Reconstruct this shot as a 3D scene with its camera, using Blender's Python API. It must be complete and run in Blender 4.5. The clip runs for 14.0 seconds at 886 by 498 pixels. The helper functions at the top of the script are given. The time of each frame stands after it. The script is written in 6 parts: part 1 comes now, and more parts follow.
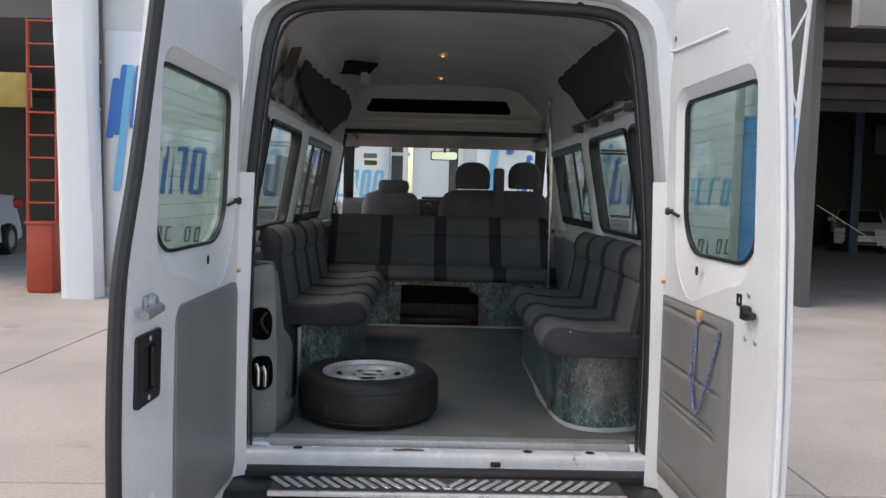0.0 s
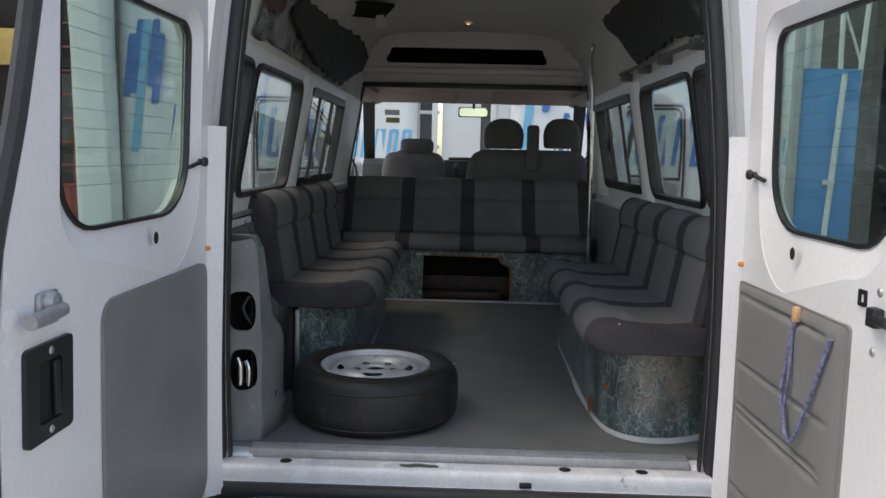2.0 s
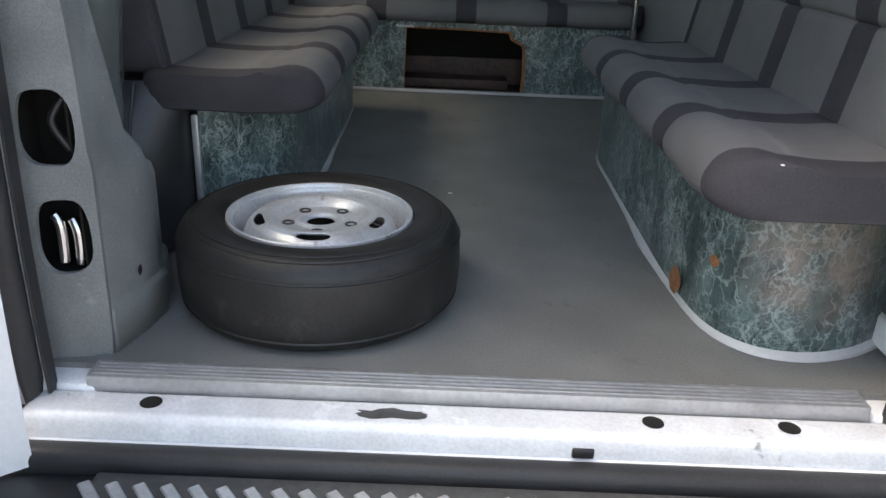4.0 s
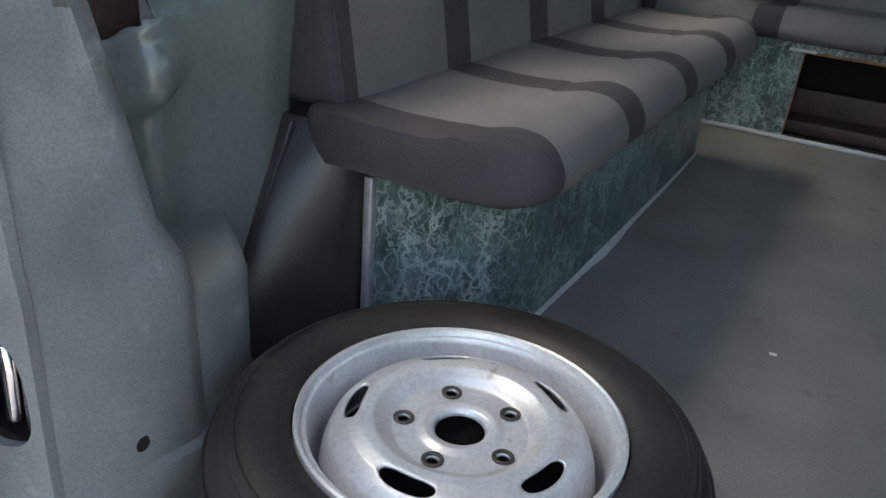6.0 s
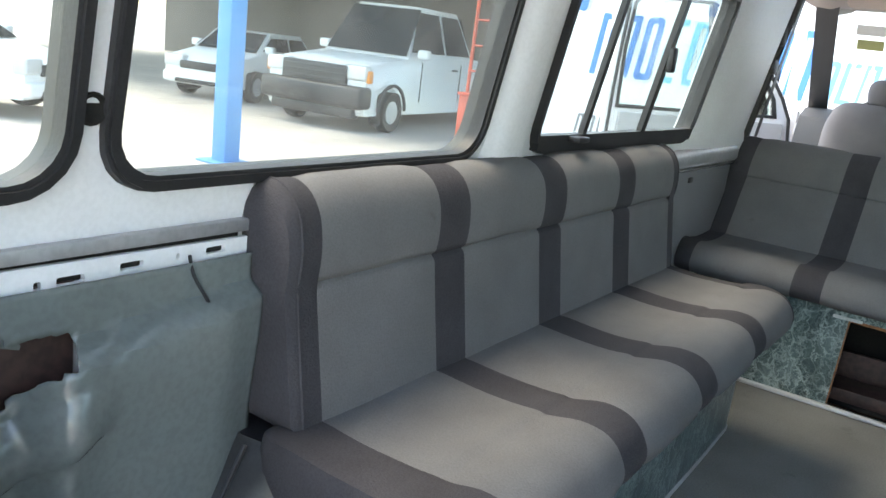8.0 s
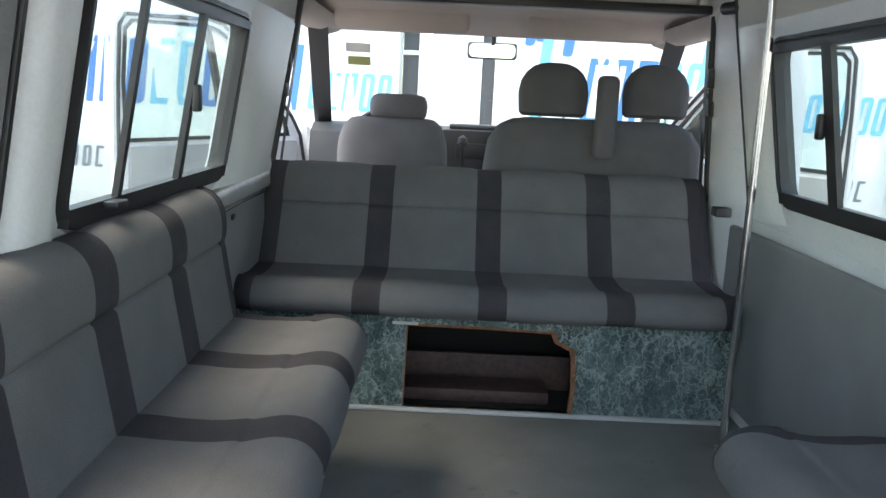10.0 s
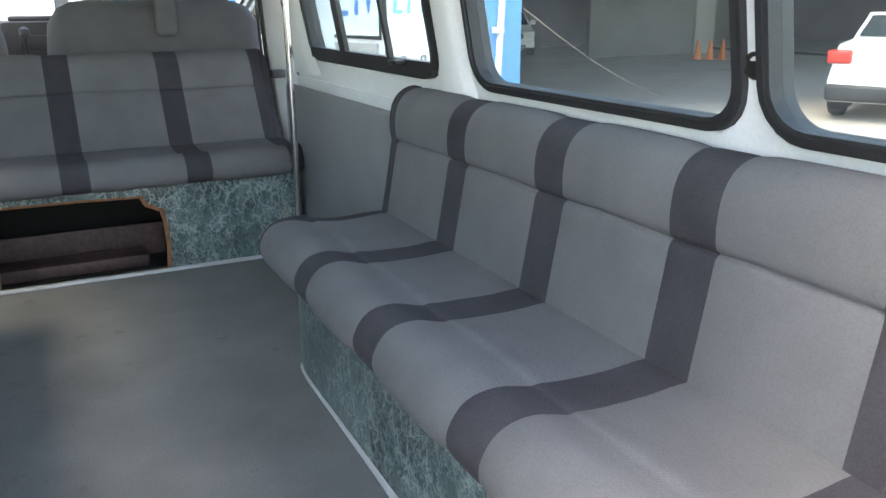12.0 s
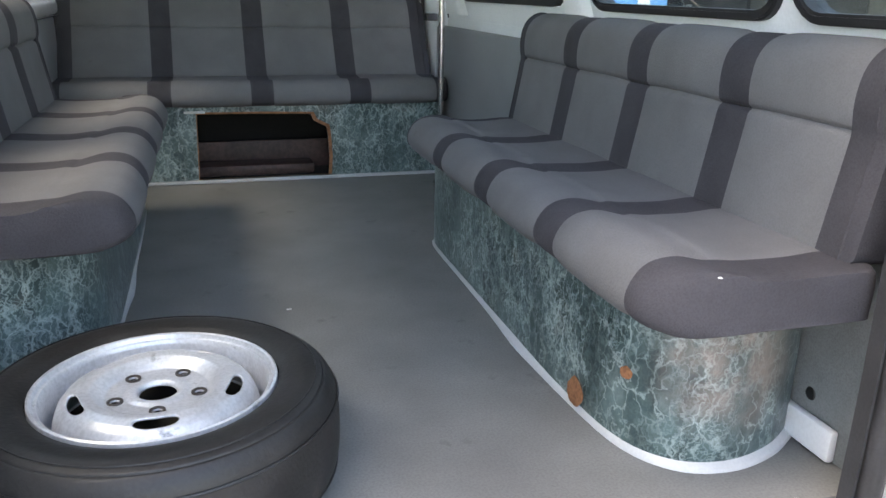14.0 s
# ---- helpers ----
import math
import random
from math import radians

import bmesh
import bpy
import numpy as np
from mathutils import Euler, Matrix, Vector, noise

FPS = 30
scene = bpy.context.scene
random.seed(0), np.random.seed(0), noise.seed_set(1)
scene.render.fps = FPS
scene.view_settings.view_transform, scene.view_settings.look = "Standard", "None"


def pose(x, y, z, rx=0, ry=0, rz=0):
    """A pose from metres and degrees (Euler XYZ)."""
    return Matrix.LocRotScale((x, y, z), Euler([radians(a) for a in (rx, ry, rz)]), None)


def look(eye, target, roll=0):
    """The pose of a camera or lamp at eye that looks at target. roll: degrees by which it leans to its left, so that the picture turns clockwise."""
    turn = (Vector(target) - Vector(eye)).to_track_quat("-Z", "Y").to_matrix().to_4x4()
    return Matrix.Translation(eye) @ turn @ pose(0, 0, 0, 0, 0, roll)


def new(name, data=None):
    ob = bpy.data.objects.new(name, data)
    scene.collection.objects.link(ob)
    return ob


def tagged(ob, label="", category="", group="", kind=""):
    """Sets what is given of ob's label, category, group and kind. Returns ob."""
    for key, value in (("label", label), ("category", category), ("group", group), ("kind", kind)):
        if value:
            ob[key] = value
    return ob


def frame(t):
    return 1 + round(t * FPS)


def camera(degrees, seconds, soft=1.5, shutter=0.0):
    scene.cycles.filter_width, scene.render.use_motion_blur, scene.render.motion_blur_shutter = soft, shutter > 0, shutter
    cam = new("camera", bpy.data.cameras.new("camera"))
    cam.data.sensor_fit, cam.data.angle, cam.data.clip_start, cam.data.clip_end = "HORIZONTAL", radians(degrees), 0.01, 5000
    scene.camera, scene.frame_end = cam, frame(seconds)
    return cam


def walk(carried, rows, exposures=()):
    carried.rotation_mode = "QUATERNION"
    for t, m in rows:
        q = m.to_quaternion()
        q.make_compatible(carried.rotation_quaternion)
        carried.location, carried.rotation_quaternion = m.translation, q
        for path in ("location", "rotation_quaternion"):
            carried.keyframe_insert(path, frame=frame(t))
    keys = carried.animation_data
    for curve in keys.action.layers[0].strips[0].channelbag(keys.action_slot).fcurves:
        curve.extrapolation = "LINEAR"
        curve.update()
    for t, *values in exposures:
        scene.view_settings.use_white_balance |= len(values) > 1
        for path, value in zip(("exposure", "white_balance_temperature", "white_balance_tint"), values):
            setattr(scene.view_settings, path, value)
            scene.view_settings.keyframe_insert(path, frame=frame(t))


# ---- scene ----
cam = camera(58.0, 14.0)
PATH = [
    (0, (-0.079, -3.073, 0.99), (-0.044, -1.078, 0.851), 1.4),
    (0.5, (-0.087, -3.049, 0.991), (-0.047, -1.055, 0.839), 0.9),
    (1, (-0.092, -2.986, 0.98), (-0.051, -0.993, 0.812), 0.6),
    (1.5, (-0.066, -2.759, 0.964), (-0.033, -0.77, 0.76), 0.4),
    (2, (-0.019, -2.472, 0.984), (-0.068, -0.487, 0.747), 1.3),
    (2.5, (-0.073, -2.156, 0.965), (-0.079, -0.179, 0.663), 0.9),
    (3, (-0.112, -1.864, 0.928), (-0.027, 0.089, 0.503), 0.1),
    (3.2, (-0.109, -1.728, 0.904), (-0.014, 0.209, 0.412), 0.4),
    (5.3, (0.059, -0.509, 0.717), (-0.52, 1.105, -0.312), 4.0),
    (5.5, (0.073, -0.429, 0.73), (-0.648, 1.136, -0.285), 3.2),
    (6, (0.01, -0.263, 0.802), (-0.844, 1.327, -0.06), 4.6),
    (6.5, (-0.089, -0.073, 0.839), (-1.08, 1.53, 0.172), 2.9),
    (7, (-0.096, -0.042, 0.922), (-1.18, 1.531, 0.331), 6.3),
    (7.2, (-0.079, -0.042, 0.945), (-1.22, 1.509, 0.404), 5.7),
    (9.3, (0.026, 0.087, 1.097), (-0.479, 1.982, 0.705), 4.8),
    (9.5, (-0.06, 0.113, 1.086), (-0.391, 2.05, 0.717), 3.0),
    (10, (-0.177, 0.14, 1.081), (-0.17, 2.105, 0.713), 2.7),
    (10.5, (-0.132, 0.059, 1.105), (0.08, 2.007, 0.703), 0.7),
    (11, (-0.05, -0.009, 1.072), (0.418, 1.885, 0.633), -0.4),
    (11.5, (-0.112, -0.236, 1.095), (0.645, 1.538, 0.565), -0.1),
    (12, (-0.063, -0.353, 0.99), (0.787, 1.361, 0.408), -0.4),
    (12.5, (-0.135, -0.449, 0.968), (0.805, 1.205, 0.349), -0.3),
    (13, (-0.161, -0.543, 0.914), (0.865, 1.047, 0.267), -0.8),
    (13.5, (-0.196, -0.654, 0.886), (0.713, 1.018, 0.27), -0.6),
    (14, (-0.211, -0.868, 0.848), (0.321, 0.958, 0.23), 1.0),
]
EXPOSURES = [(0, 0.42, 8200, 12), (1.5, 0.37, 8200, 12), (3, 1.0, 8200, 12), (5.4, 1.7, 8100, 10), (6, 1.8, 8100, 10), (6.5, 2.53, 8200, 9), (7, 2.82, 8200, 9), (9.4, 2.15, 7900, 8), (11, 2.4, 7900, 10), (12.5, 2.7, 7900, 11), (13.3, 2.5, 7900, 12), (14, 2.33, 7900, 13)]
walk(cam, [(t, look(eye, target, roll)) for t, eye, target, roll in PATH], EXPOSURES)

# ---- world and light ----
world = bpy.data.worlds.new("world")
scene.world = world
world.use_nodes = True
wn = world.node_tree.nodes
sky = wn.new("ShaderNodeTexSky")
sky.sky_type = "NISHITA"
sky.sun_disc = False
sky.sun_elevation, sky.sun_rotation = radians(62), radians(254)
world.node_tree.links.new(sky.outputs["Color"], wn["Background"].inputs["Color"])
wn["Background"].inputs["Strength"].default_value = 0.225
sun = new("sun", bpy.data.lights.new("sun", "SUN"))
sun.data.energy, sun.data.angle, sun.data.color = 0.85, radians(35), (1.0, 0.96, 0.9)
sun.matrix_world = look((-3.9, -1.1, 8.0), (0, 0, 0))


# ---- materials ----
def material(name, colour, rough=0.5, metal=0.0, vary=0.12, scale=6.0, grain=180.0, bump=0.15, depth=0.002, spec=0.5, dirt=None, placed=False):
    """A surface with broad blotches and fine grain; dirt: a second colour in patches; placed: one pattern over all pieces."""
    m = bpy.data.materials.new(name)
    m.use_nodes = True
    n, l = m.node_tree.nodes, m.node_tree.links
    p = n["Principled BSDF"]
    p.inputs["Metallic"].default_value = metal
    p.inputs["Specular IOR Level"].default_value = spec
    co = n.new("ShaderNodeTexCoord")
    big = n.new("ShaderNodeTexNoise")
    big.inputs["Scale"].default_value, big.inputs["Detail"].default_value = scale, 5
    fine = n.new("ShaderNodeTexNoise")
    fine.inputs["Scale"].default_value, fine.inputs["Detail"].default_value = grain, 2
    where = n.new("ShaderNodeNewGeometry").outputs["Position"] if placed else co.outputs["Object"]
    for t in (big, fine):
        l.new(where, t.inputs["Vector"])
    ramp = n.new("ShaderNodeValToRGB")
    lo = [max(0, c * (1 - vary)) for c in colour]
    hi = [min(1, c * (1 + vary)) for c in colour]
    ramp.color_ramp.elements[0].position, ramp.color_ramp.elements[1].position = 0.3, 0.7
    ramp.color_ramp.elements[0].color, ramp.color_ramp.elements[1].color = (*lo, 1), (*hi, 1)
    l.new(big.outputs["Fac"], ramp.inputs["Fac"])
    mix = n.new("ShaderNodeMix")
    mix.data_type, mix.blend_type = "RGBA", "MULTIPLY"
    mix.inputs["Factor"].default_value = min(1, vary * 2.5)
    l.new(ramp.outputs["Color"], mix.inputs["A"])
    fr = n.new("ShaderNodeValToRGB")
    fr.color_ramp.elements[0].color, fr.color_ramp.elements[1].color = (0.6, 0.6, 0.6, 1), (1, 1, 1, 1)
    fr.color_ramp.elements[0].position, fr.color_ramp.elements[1].position = 0.35, 0.6
    l.new(fine.outputs["Fac"], fr.inputs["Fac"])
    l.new(fr.outputs["Color"], mix.inputs["B"])
    out = mix.outputs["Result"]
    if dirt:
        spots = n.new("ShaderNodeTexNoise")
        spots.inputs["Scale"].default_value, spots.inputs["Detail"].default_value = dirt[1], 7
        spots.inputs["Roughness"].default_value = 0.7
        l.new(where, spots.inputs["Vector"])
        mask = n.new("ShaderNodeValToRGB")
        mask.color_ramp.elements[0].position, mask.color_ramp.elements[1].position = dirt[2], dirt[2] + 0.1
        l.new(spots.outputs["Fac"], mask.inputs["Fac"])
        dm = n.new("ShaderNodeMix")
        dm.data_type = "RGBA"
        l.new(mask.outputs["Color"], dm.inputs["Factor"])
        l.new(out, dm.inputs["A"])
        dm.inputs["B"].default_value = (*dirt[0], 1)
        out = dm.outputs["Result"]
    l.new(out, p.inputs["Base Color"])
    rr = n.new("ShaderNodeMapRange")
    rr.inputs["To Min"].default_value, rr.inputs["To Max"].default_value = max(0.03, rough - 0.1), min(1, rough + 0.1)
    l.new(big.outputs["Fac"], rr.inputs["Value"])
    l.new(rr.outputs["Result"], p.inputs["Roughness"])
    bp = n.new("ShaderNodeBump")
    bp.inputs["Strength"].default_value, bp.inputs["Distance"].default_value = bump, depth
    l.new(fine.outputs["Fac"], bp.inputs["Height"])
    l.new(bp.outputs["Normal"], p.inputs["Normal"])
    return m


def marble(name, stain=None):
    """Teal laminate with a pale crackle of veins in patches; stain: the middle and size of a brown damp stain."""
    m = bpy.data.materials.new(name)
    m.use_nodes = True
    n, l = m.node_tree.nodes, m.node_tree.links
    p = n["Principled BSDF"]
    p.inputs["Roughness"].default_value = 0.28
    co = n.new("ShaderNodeTexCoord")

    def noise_of(scale, detail, vector, rough=0.55):
        t = n.new("ShaderNodeTexNoise")
        t.inputs["Scale"].default_value, t.inputs["Detail"].default_value = scale, detail
        t.inputs["Roughness"].default_value = rough
        l.new(vector, t.inputs["Vector"])
        return t

    def ranged(value, a, b, lo, hi):
        r = n.new("ShaderNodeMapRange")
        r.inputs["From Min"].default_value, r.inputs["From Max"].default_value = a, b
        r.inputs["To Min"].default_value, r.inputs["To Max"].default_value = lo, hi
        l.new(value, r.inputs["Value"])
        return r.outputs["Result"]

    def times(x, y):
        k = n.new("ShaderNodeMath")
        k.operation = "MULTIPLY"
        l.new(x, k.inputs[0])
        l.new(y, k.inputs[1])
        return k.outputs["Value"]

    def blend(fac, x, tint):
        k = n.new("ShaderNodeMix")
        k.data_type = "RGBA"
        l.new(fac, k.inputs["Factor"])
        l.new(x, k.inputs["A"])
        k.inputs["B"].default_value = (*tint, 1)
        return k.outputs["Result"]

    tall = n.new("ShaderNodeVectorMath")
    tall.operation = "MULTIPLY"
    tall.inputs[1].default_value = (1, 1, 0.55)
    l.new(co.outputs["Object"], tall.inputs[0])
    warp = noise_of(30, 4, co.outputs["Object"])
    bent = n.new("ShaderNodeVectorMath")
    bent.operation = "MULTIPLY_ADD"
    bent.inputs[1].default_value = (0.058, 0.058, 0.058)
    l.new(warp.outputs["Color"], bent.inputs[0])
    l.new(tall.outputs["Vector"], bent.inputs[2])
    ground_ramp = n.new("ShaderNodeValToRGB")
    e = ground_ramp.color_ramp.elements
    e[0].position, e[0].color = 0.36, (0.016, 0.034, 0.035, 1)
    e[1].position, e[1].color = 0.72, (0.105, 0.165, 0.165, 1)
    l.new(noise_of(11, 7, bent.outputs["Vector"], 0.68).outputs["Fac"], ground_ramp.inputs["Fac"])
    colour = ground_ramp.outputs["Color"]
    cloud = noise_of(5.5, 3, co.outputs["Object"]).outputs["Fac"]
    many = noise_of(12, 3, tall.outputs["Vector"]).outputs["Fac"]
    for scale, wide, tint, lo, fade in ((16, 0.05, (0.46, 0.54, 0.52), 0.12, cloud), (31, 0.07, (0.42, 0.5, 0.48), 0.1, many), (66, 0.1, (0.3, 0.38, 0.37), 0.1, cloud)):
        v = n.new("ShaderNodeTexVoronoi")
        v.feature = "DISTANCE_TO_EDGE"
        v.inputs["Scale"].default_value = scale
        l.new(bent.outputs["Vector"], v.inputs["Vector"])
        line = ranged(v.outputs["Distance"], 0.0, wide, 0.85, 0.0)
        colour = blend(times(line, ranged(fade, 0.4, 0.62, lo, 1.0)), colour, tint)
    colour = blend(ranged(many, 0.56, 0.78, 0.0, 0.45), colour, (0.3, 0.38, 0.37))
    damp = ranged(noise_of(5.5, 5, co.outputs["Object"]).outputs["Fac"], 0.6, 0.74, 0.0, 0.4)
    colour = blend(damp, colour, (0.2, 0.14, 0.1))
    if stain:
        away = n.new("ShaderNodeVectorMath")
        away.operation = "DISTANCE"
        away.inputs[1].default_value = stain[0]
        l.new(co.outputs["Object"], away.inputs[0])
        near = ranged(away.outputs["Value"], stain[1] * 0.35, stain[1], 0.75, 0.0)
        colour = blend(times(near, ranged(noise_of(14, 5, co.outputs["Object"]).outputs["Fac"], 0.38, 0.6, 0.25, 1.0)), colour, (0.3, 0.225, 0.185))
    l.new(colour, p.inputs["Base Color"])
    return m


def glass(name, tint, gloss=0.05, dust=0.0):
    """Pane: clear with a tint, and a mirror film that grows at grazing angles."""
    m = bpy.data.materials.new(name)
    m.use_nodes = True
    n, l = m.node_tree.nodes, m.node_tree.links
    n.remove(n["Principled BSDF"])
    tr, gl, mx, fr, pw, ad = (n.new(k) for k in ("ShaderNodeBsdfTransparent", "ShaderNodeBsdfGlossy", "ShaderNodeMixShader", "ShaderNodeLayerWeight", "ShaderNodeMath", "ShaderNodeMath"))
    tr.inputs["Color"].default_value = (*tint, 1)
    gl.inputs["Roughness"].default_value = gloss
    fr.inputs["Blend"].default_value = 0.5
    pw.operation, ad.operation = "POWER", "MULTIPLY_ADD"
    pw.inputs[1].default_value = 5.0
    ad.inputs[1].default_value, ad.inputs[2].default_value = 0.9, 0.04
    l.new(fr.outputs["Facing"], pw.inputs[0])
    l.new(pw.outputs["Value"], ad.inputs[0])
    l.new(ad.outputs["Value"], mx.inputs["Fac"])
    l.new(tr.outputs["BSDF"], mx.inputs[1])
    l.new(gl.outputs["BSDF"], mx.inputs[2])
    veil, film, co, spots, fac = (n.new(k) for k in ("ShaderNodeBsdfTranslucent", "ShaderNodeMixShader", "ShaderNodeTexCoord", "ShaderNodeTexNoise", "ShaderNodeMath"))
    veil.inputs["Color"].default_value = (0.8, 0.8, 0.78, 1)
    spots.inputs["Scale"].default_value, spots.inputs["Detail"].default_value = 9, 6
    fac.operation = "MULTIPLY"
    fac.inputs[1].default_value = dust * 2
    l.new(co.outputs["Object"], spots.inputs["Vector"])
    l.new(spots.outputs["Fac"], fac.inputs[0])
    l.new(fac.outputs["Value"], film.inputs["Fac"])
    l.new(mx.outputs["Shader"], film.inputs[1])
    l.new(veil.outputs["BSDF"], film.inputs[2])
    l.new(film.outputs["Shader"], n["Material Output"].inputs["Surface"])
    return m


WHITE = material("white_paint", (0.84, 0.84, 0.855), 0.24, vary=0.04, scale=3, grain=90, bump=0.03, dirt=((0.5, 0.47, 0.44), 5, 0.72))
WHITE_IN = material("inner_white_paint", (0.8, 0.81, 0.83), 0.35, vary=0.05, scale=4, grain=120, bump=0.04, dirt=((0.5, 0.49, 0.48), 7, 0.7))
SILL = material("scuffed_sill_paint", (0.82, 0.83, 0.85), 0.25, vary=0.1, scale=9, grain=150, bump=0.08, dirt=((0.1, 0.09, 0.085), 11, 0.66))
LINER = material("headliner_vinyl", (0.66, 0.65, 0.625), 0.75, vary=0.07, scale=3, grain=260, bump=0.2)
GREY_TRIM = material("grey_plastic_trim", (0.2, 0.212, 0.214), 0.48, vary=0.2, scale=7, grain=300, bump=0.2, dirt=((0.34, 0.36, 0.36), 8, 0.62))
GREY_METAL = material("grey_green_panel", (0.16, 0.184, 0.178), 0.2, vary=0.1, scale=5, grain=90, bump=0.03, spec=0.8)
PAD = material("grey_door_vinyl", (0.23, 0.23, 0.235), 0.42, vary=0.1, scale=5, grain=350, bump=0.25)
PAD_R = material("padded_grey_vinyl", (0.23, 0.228, 0.222), 0.45, vary=0.08, scale=5, grain=350, bump=0.25)
RUBBER = material("black_rubber", (0.03, 0.03, 0.032), 0.55, vary=0.2, scale=10, grain=200, bump=0.2, dirt=((0.09, 0.085, 0.08), 9, 0.68))
BLACK = material("black_plastic", (0.022, 0.022, 0.024), 0.42, vary=0.2, scale=10, grain=250, bump=0.15)
# near-black paint for shade in holes, recesses and wheel wells, and the burn mark
SHADE_BURN_BLACK = material("shade_and_burn_black", (0.012, 0.011, 0.01), 0.9, vary=0.3, scale=12)
RUST = material("brown_underseat_panel", (0.075, 0.042, 0.036), 0.6, vary=0.35, scale=9, grain=60)
WOOD_PALE = material("torn_fibre_edge", (0.3, 0.24, 0.19), 0.85, vary=0.3, scale=20, grain=160, bump=0.4)
ARCH = material("glossy_black_cover", (0.03, 0.03, 0.032), 0.36, vary=0.2, scale=12, grain=200, bump=0.06, dirt=((0.06, 0.06, 0.06), 9, 0.66))
WOOD = material("bare_chipboard", (0.3, 0.13, 0.06), 0.8, vary=0.3, scale=25, grain=160, bump=0.4)
CLOTH = material("grey_seat_cloth", (0.158, 0.155, 0.156), 0.95, vary=0.09, scale=7, grain=280, bump=0.6, spec=0.15, dirt=((0.118, 0.11, 0.106), 6, 0.64))
CLOTH_DARK = material("charcoal_seat_cloth", (0.058, 0.055, 0.061), 0.92, vary=0.14, scale=9, grain=280, bump=0.6, spec=0.2)
TRIM_PALE = material("pale_plastic_strip", (0.55, 0.56, 0.57), 0.5, vary=0.06, scale=12)
DRIVER_CLOTH = material("pale_driver_seat_cloth", (0.17, 0.168, 0.18), 0.9, vary=0.1, scale=8, grain=600, bump=0.4, spec=0.2)
FASCIA = material("grey_steel_fascia", (0.3, 0.29, 0.28), 0.7, vary=0.15, scale=1.2)
SCRAP = material("white_scrap", (0.75, 0.75, 0.72), 0.8, vary=0.05)
CLOTH_CAB = material("cab_seat_cloth", (0.13, 0.13, 0.135), 0.95, vary=0.1, scale=8, grain=700, bump=0.4, spec=0.15)
VINYL_FLOOR = material("grey_vinyl_floor", (0.192, 0.193, 0.188), 0.62, vary=0.16, scale=4.5, grain=200, bump=0.25, dirt=((0.12, 0.12, 0.115), 7, 0.6))
ALU = material("worn_aluminium", (0.5, 0.5, 0.51), 0.42, metal=0.6, vary=0.12, scale=14, grain=90, bump=0.1)
CHROME = material("chromed_tube", (0.7, 0.7, 0.7), 0.18, metal=1.0, vary=0.05, scale=10)
WORN_STEEL = material("worn_bolt_seat_steel", (0.07, 0.06, 0.055), 0.45, metal=0.3, vary=0.3, scale=60, grain=300, bump=0.15)
RIM = material("silver_steel_wheel", (0.62, 0.63, 0.65), 0.33, metal=0.4, vary=0.14, scale=12, grain=150, bump=0.08, dirt=((0.2, 0.2, 0.2), 12, 0.62))
TYRE = material("tyre_rubber", (0.016, 0.0155, 0.0155), 0.5, vary=0.35, scale=10, grain=120, bump=0.35, dirt=((0.055, 0.048, 0.042), 9, 0.6))
MARBLE = marble("green_marbled_laminate")
MARBLE_STAINED = marble("stained_marbled_laminate", ((0.68, 0.24, 0.24), 0.2))
BOARD = material("stained_dark_board", (0.026, 0.026, 0.026), 0.75, vary=0.4, scale=6, grain=60, bump=0.3, dirt=((0.11, 0.11, 0.105), 4.5, 0.6))
BOARD_PALE = material("dirty_pale_board", (0.24, 0.245, 0.24), 0.7, vary=0.3, scale=9, grain=90, bump=0.3, dirt=((0.05, 0.05, 0.052), 6, 0.5))
TREAD = material("sun_bright_tread_metal", (0.72, 0.72, 0.73), 0.3, metal=0.5, vary=0.12, scale=14, grain=90, bump=0.1)
# blue toned down: the workshop's dimness is put into the colour
BLUE_DIMMED = material("dimmed_blue_paint", (0.05, 0.09, 0.15), 0.6, vary=0.1, scale=3)
GLASS = glass("side_glass", (0.84, 0.9, 0.875), 0.05, 0.01)
GLASS_TINT = glass("tinted_side_glass", (0.76, 0.81, 0.785), 0.05, 0.018)
STEEL = material("dull_steel", (0.11, 0.11, 0.11), 0.45, metal=0.2, vary=0.2, scale=20, grain=90, bump=0.1)
HOOK = material("faded_orange_plastic", (0.72, 0.42, 0.22), 0.5, vary=0.1, scale=30)
GLASS_DOOR = glass("rear_door_glass", (0.66, 0.76, 0.71), 0.05, 0.01)
MIRROR = material("mirror_glass", (0.85, 0.87, 0.85), 0.06, metal=1.0, vary=0.0, bump=0.0)
CONCRETE = material("yard_concrete", (0.5, 0.44, 0.395), 0.85, vary=0.12, scale=0.9, grain=40, bump=0.3, dirt=((0.38, 0.33, 0.3), 1.3, 0.6), placed=True)
JOINT = material("joint_dirt", (0.11, 0.1, 0.095), 0.9)
WALL_OUT = material("white_yard_wall", (0.72, 0.73, 0.74), 0.8, vary=0.05, scale=1.5, grain=60, bump=0.2)
CANVAS = material("white_banner_canvas", (0.82, 0.83, 0.85), 0.6, vary=0.03, scale=1.2, grain=90, bump=0.1)
BLUE_D = material("dark_blue_print", (0.045, 0.2, 0.55), 0.6, vary=0.05)
BLUE_L = material("light_blue_print", (0.16, 0.52, 0.78), 0.6, vary=0.05)
PRINT = material("grey_print", (0.2, 0.21, 0.23), 0.6, vary=0.05)
BLUE_PAINT = material("blue_steel_paint", (0.08, 0.3, 0.62), 0.45, vary=0.08, scale=3)
DARK_WALL = material("workshop_wall", (0.13, 0.127, 0.122), 0.85, vary=0.15, scale=0.8)
RED = material("red_paint", (0.45, 0.06, 0.03), 0.45, vary=0.12, scale=5, dirt=((0.2, 0.05, 0.03), 7, 0.66))
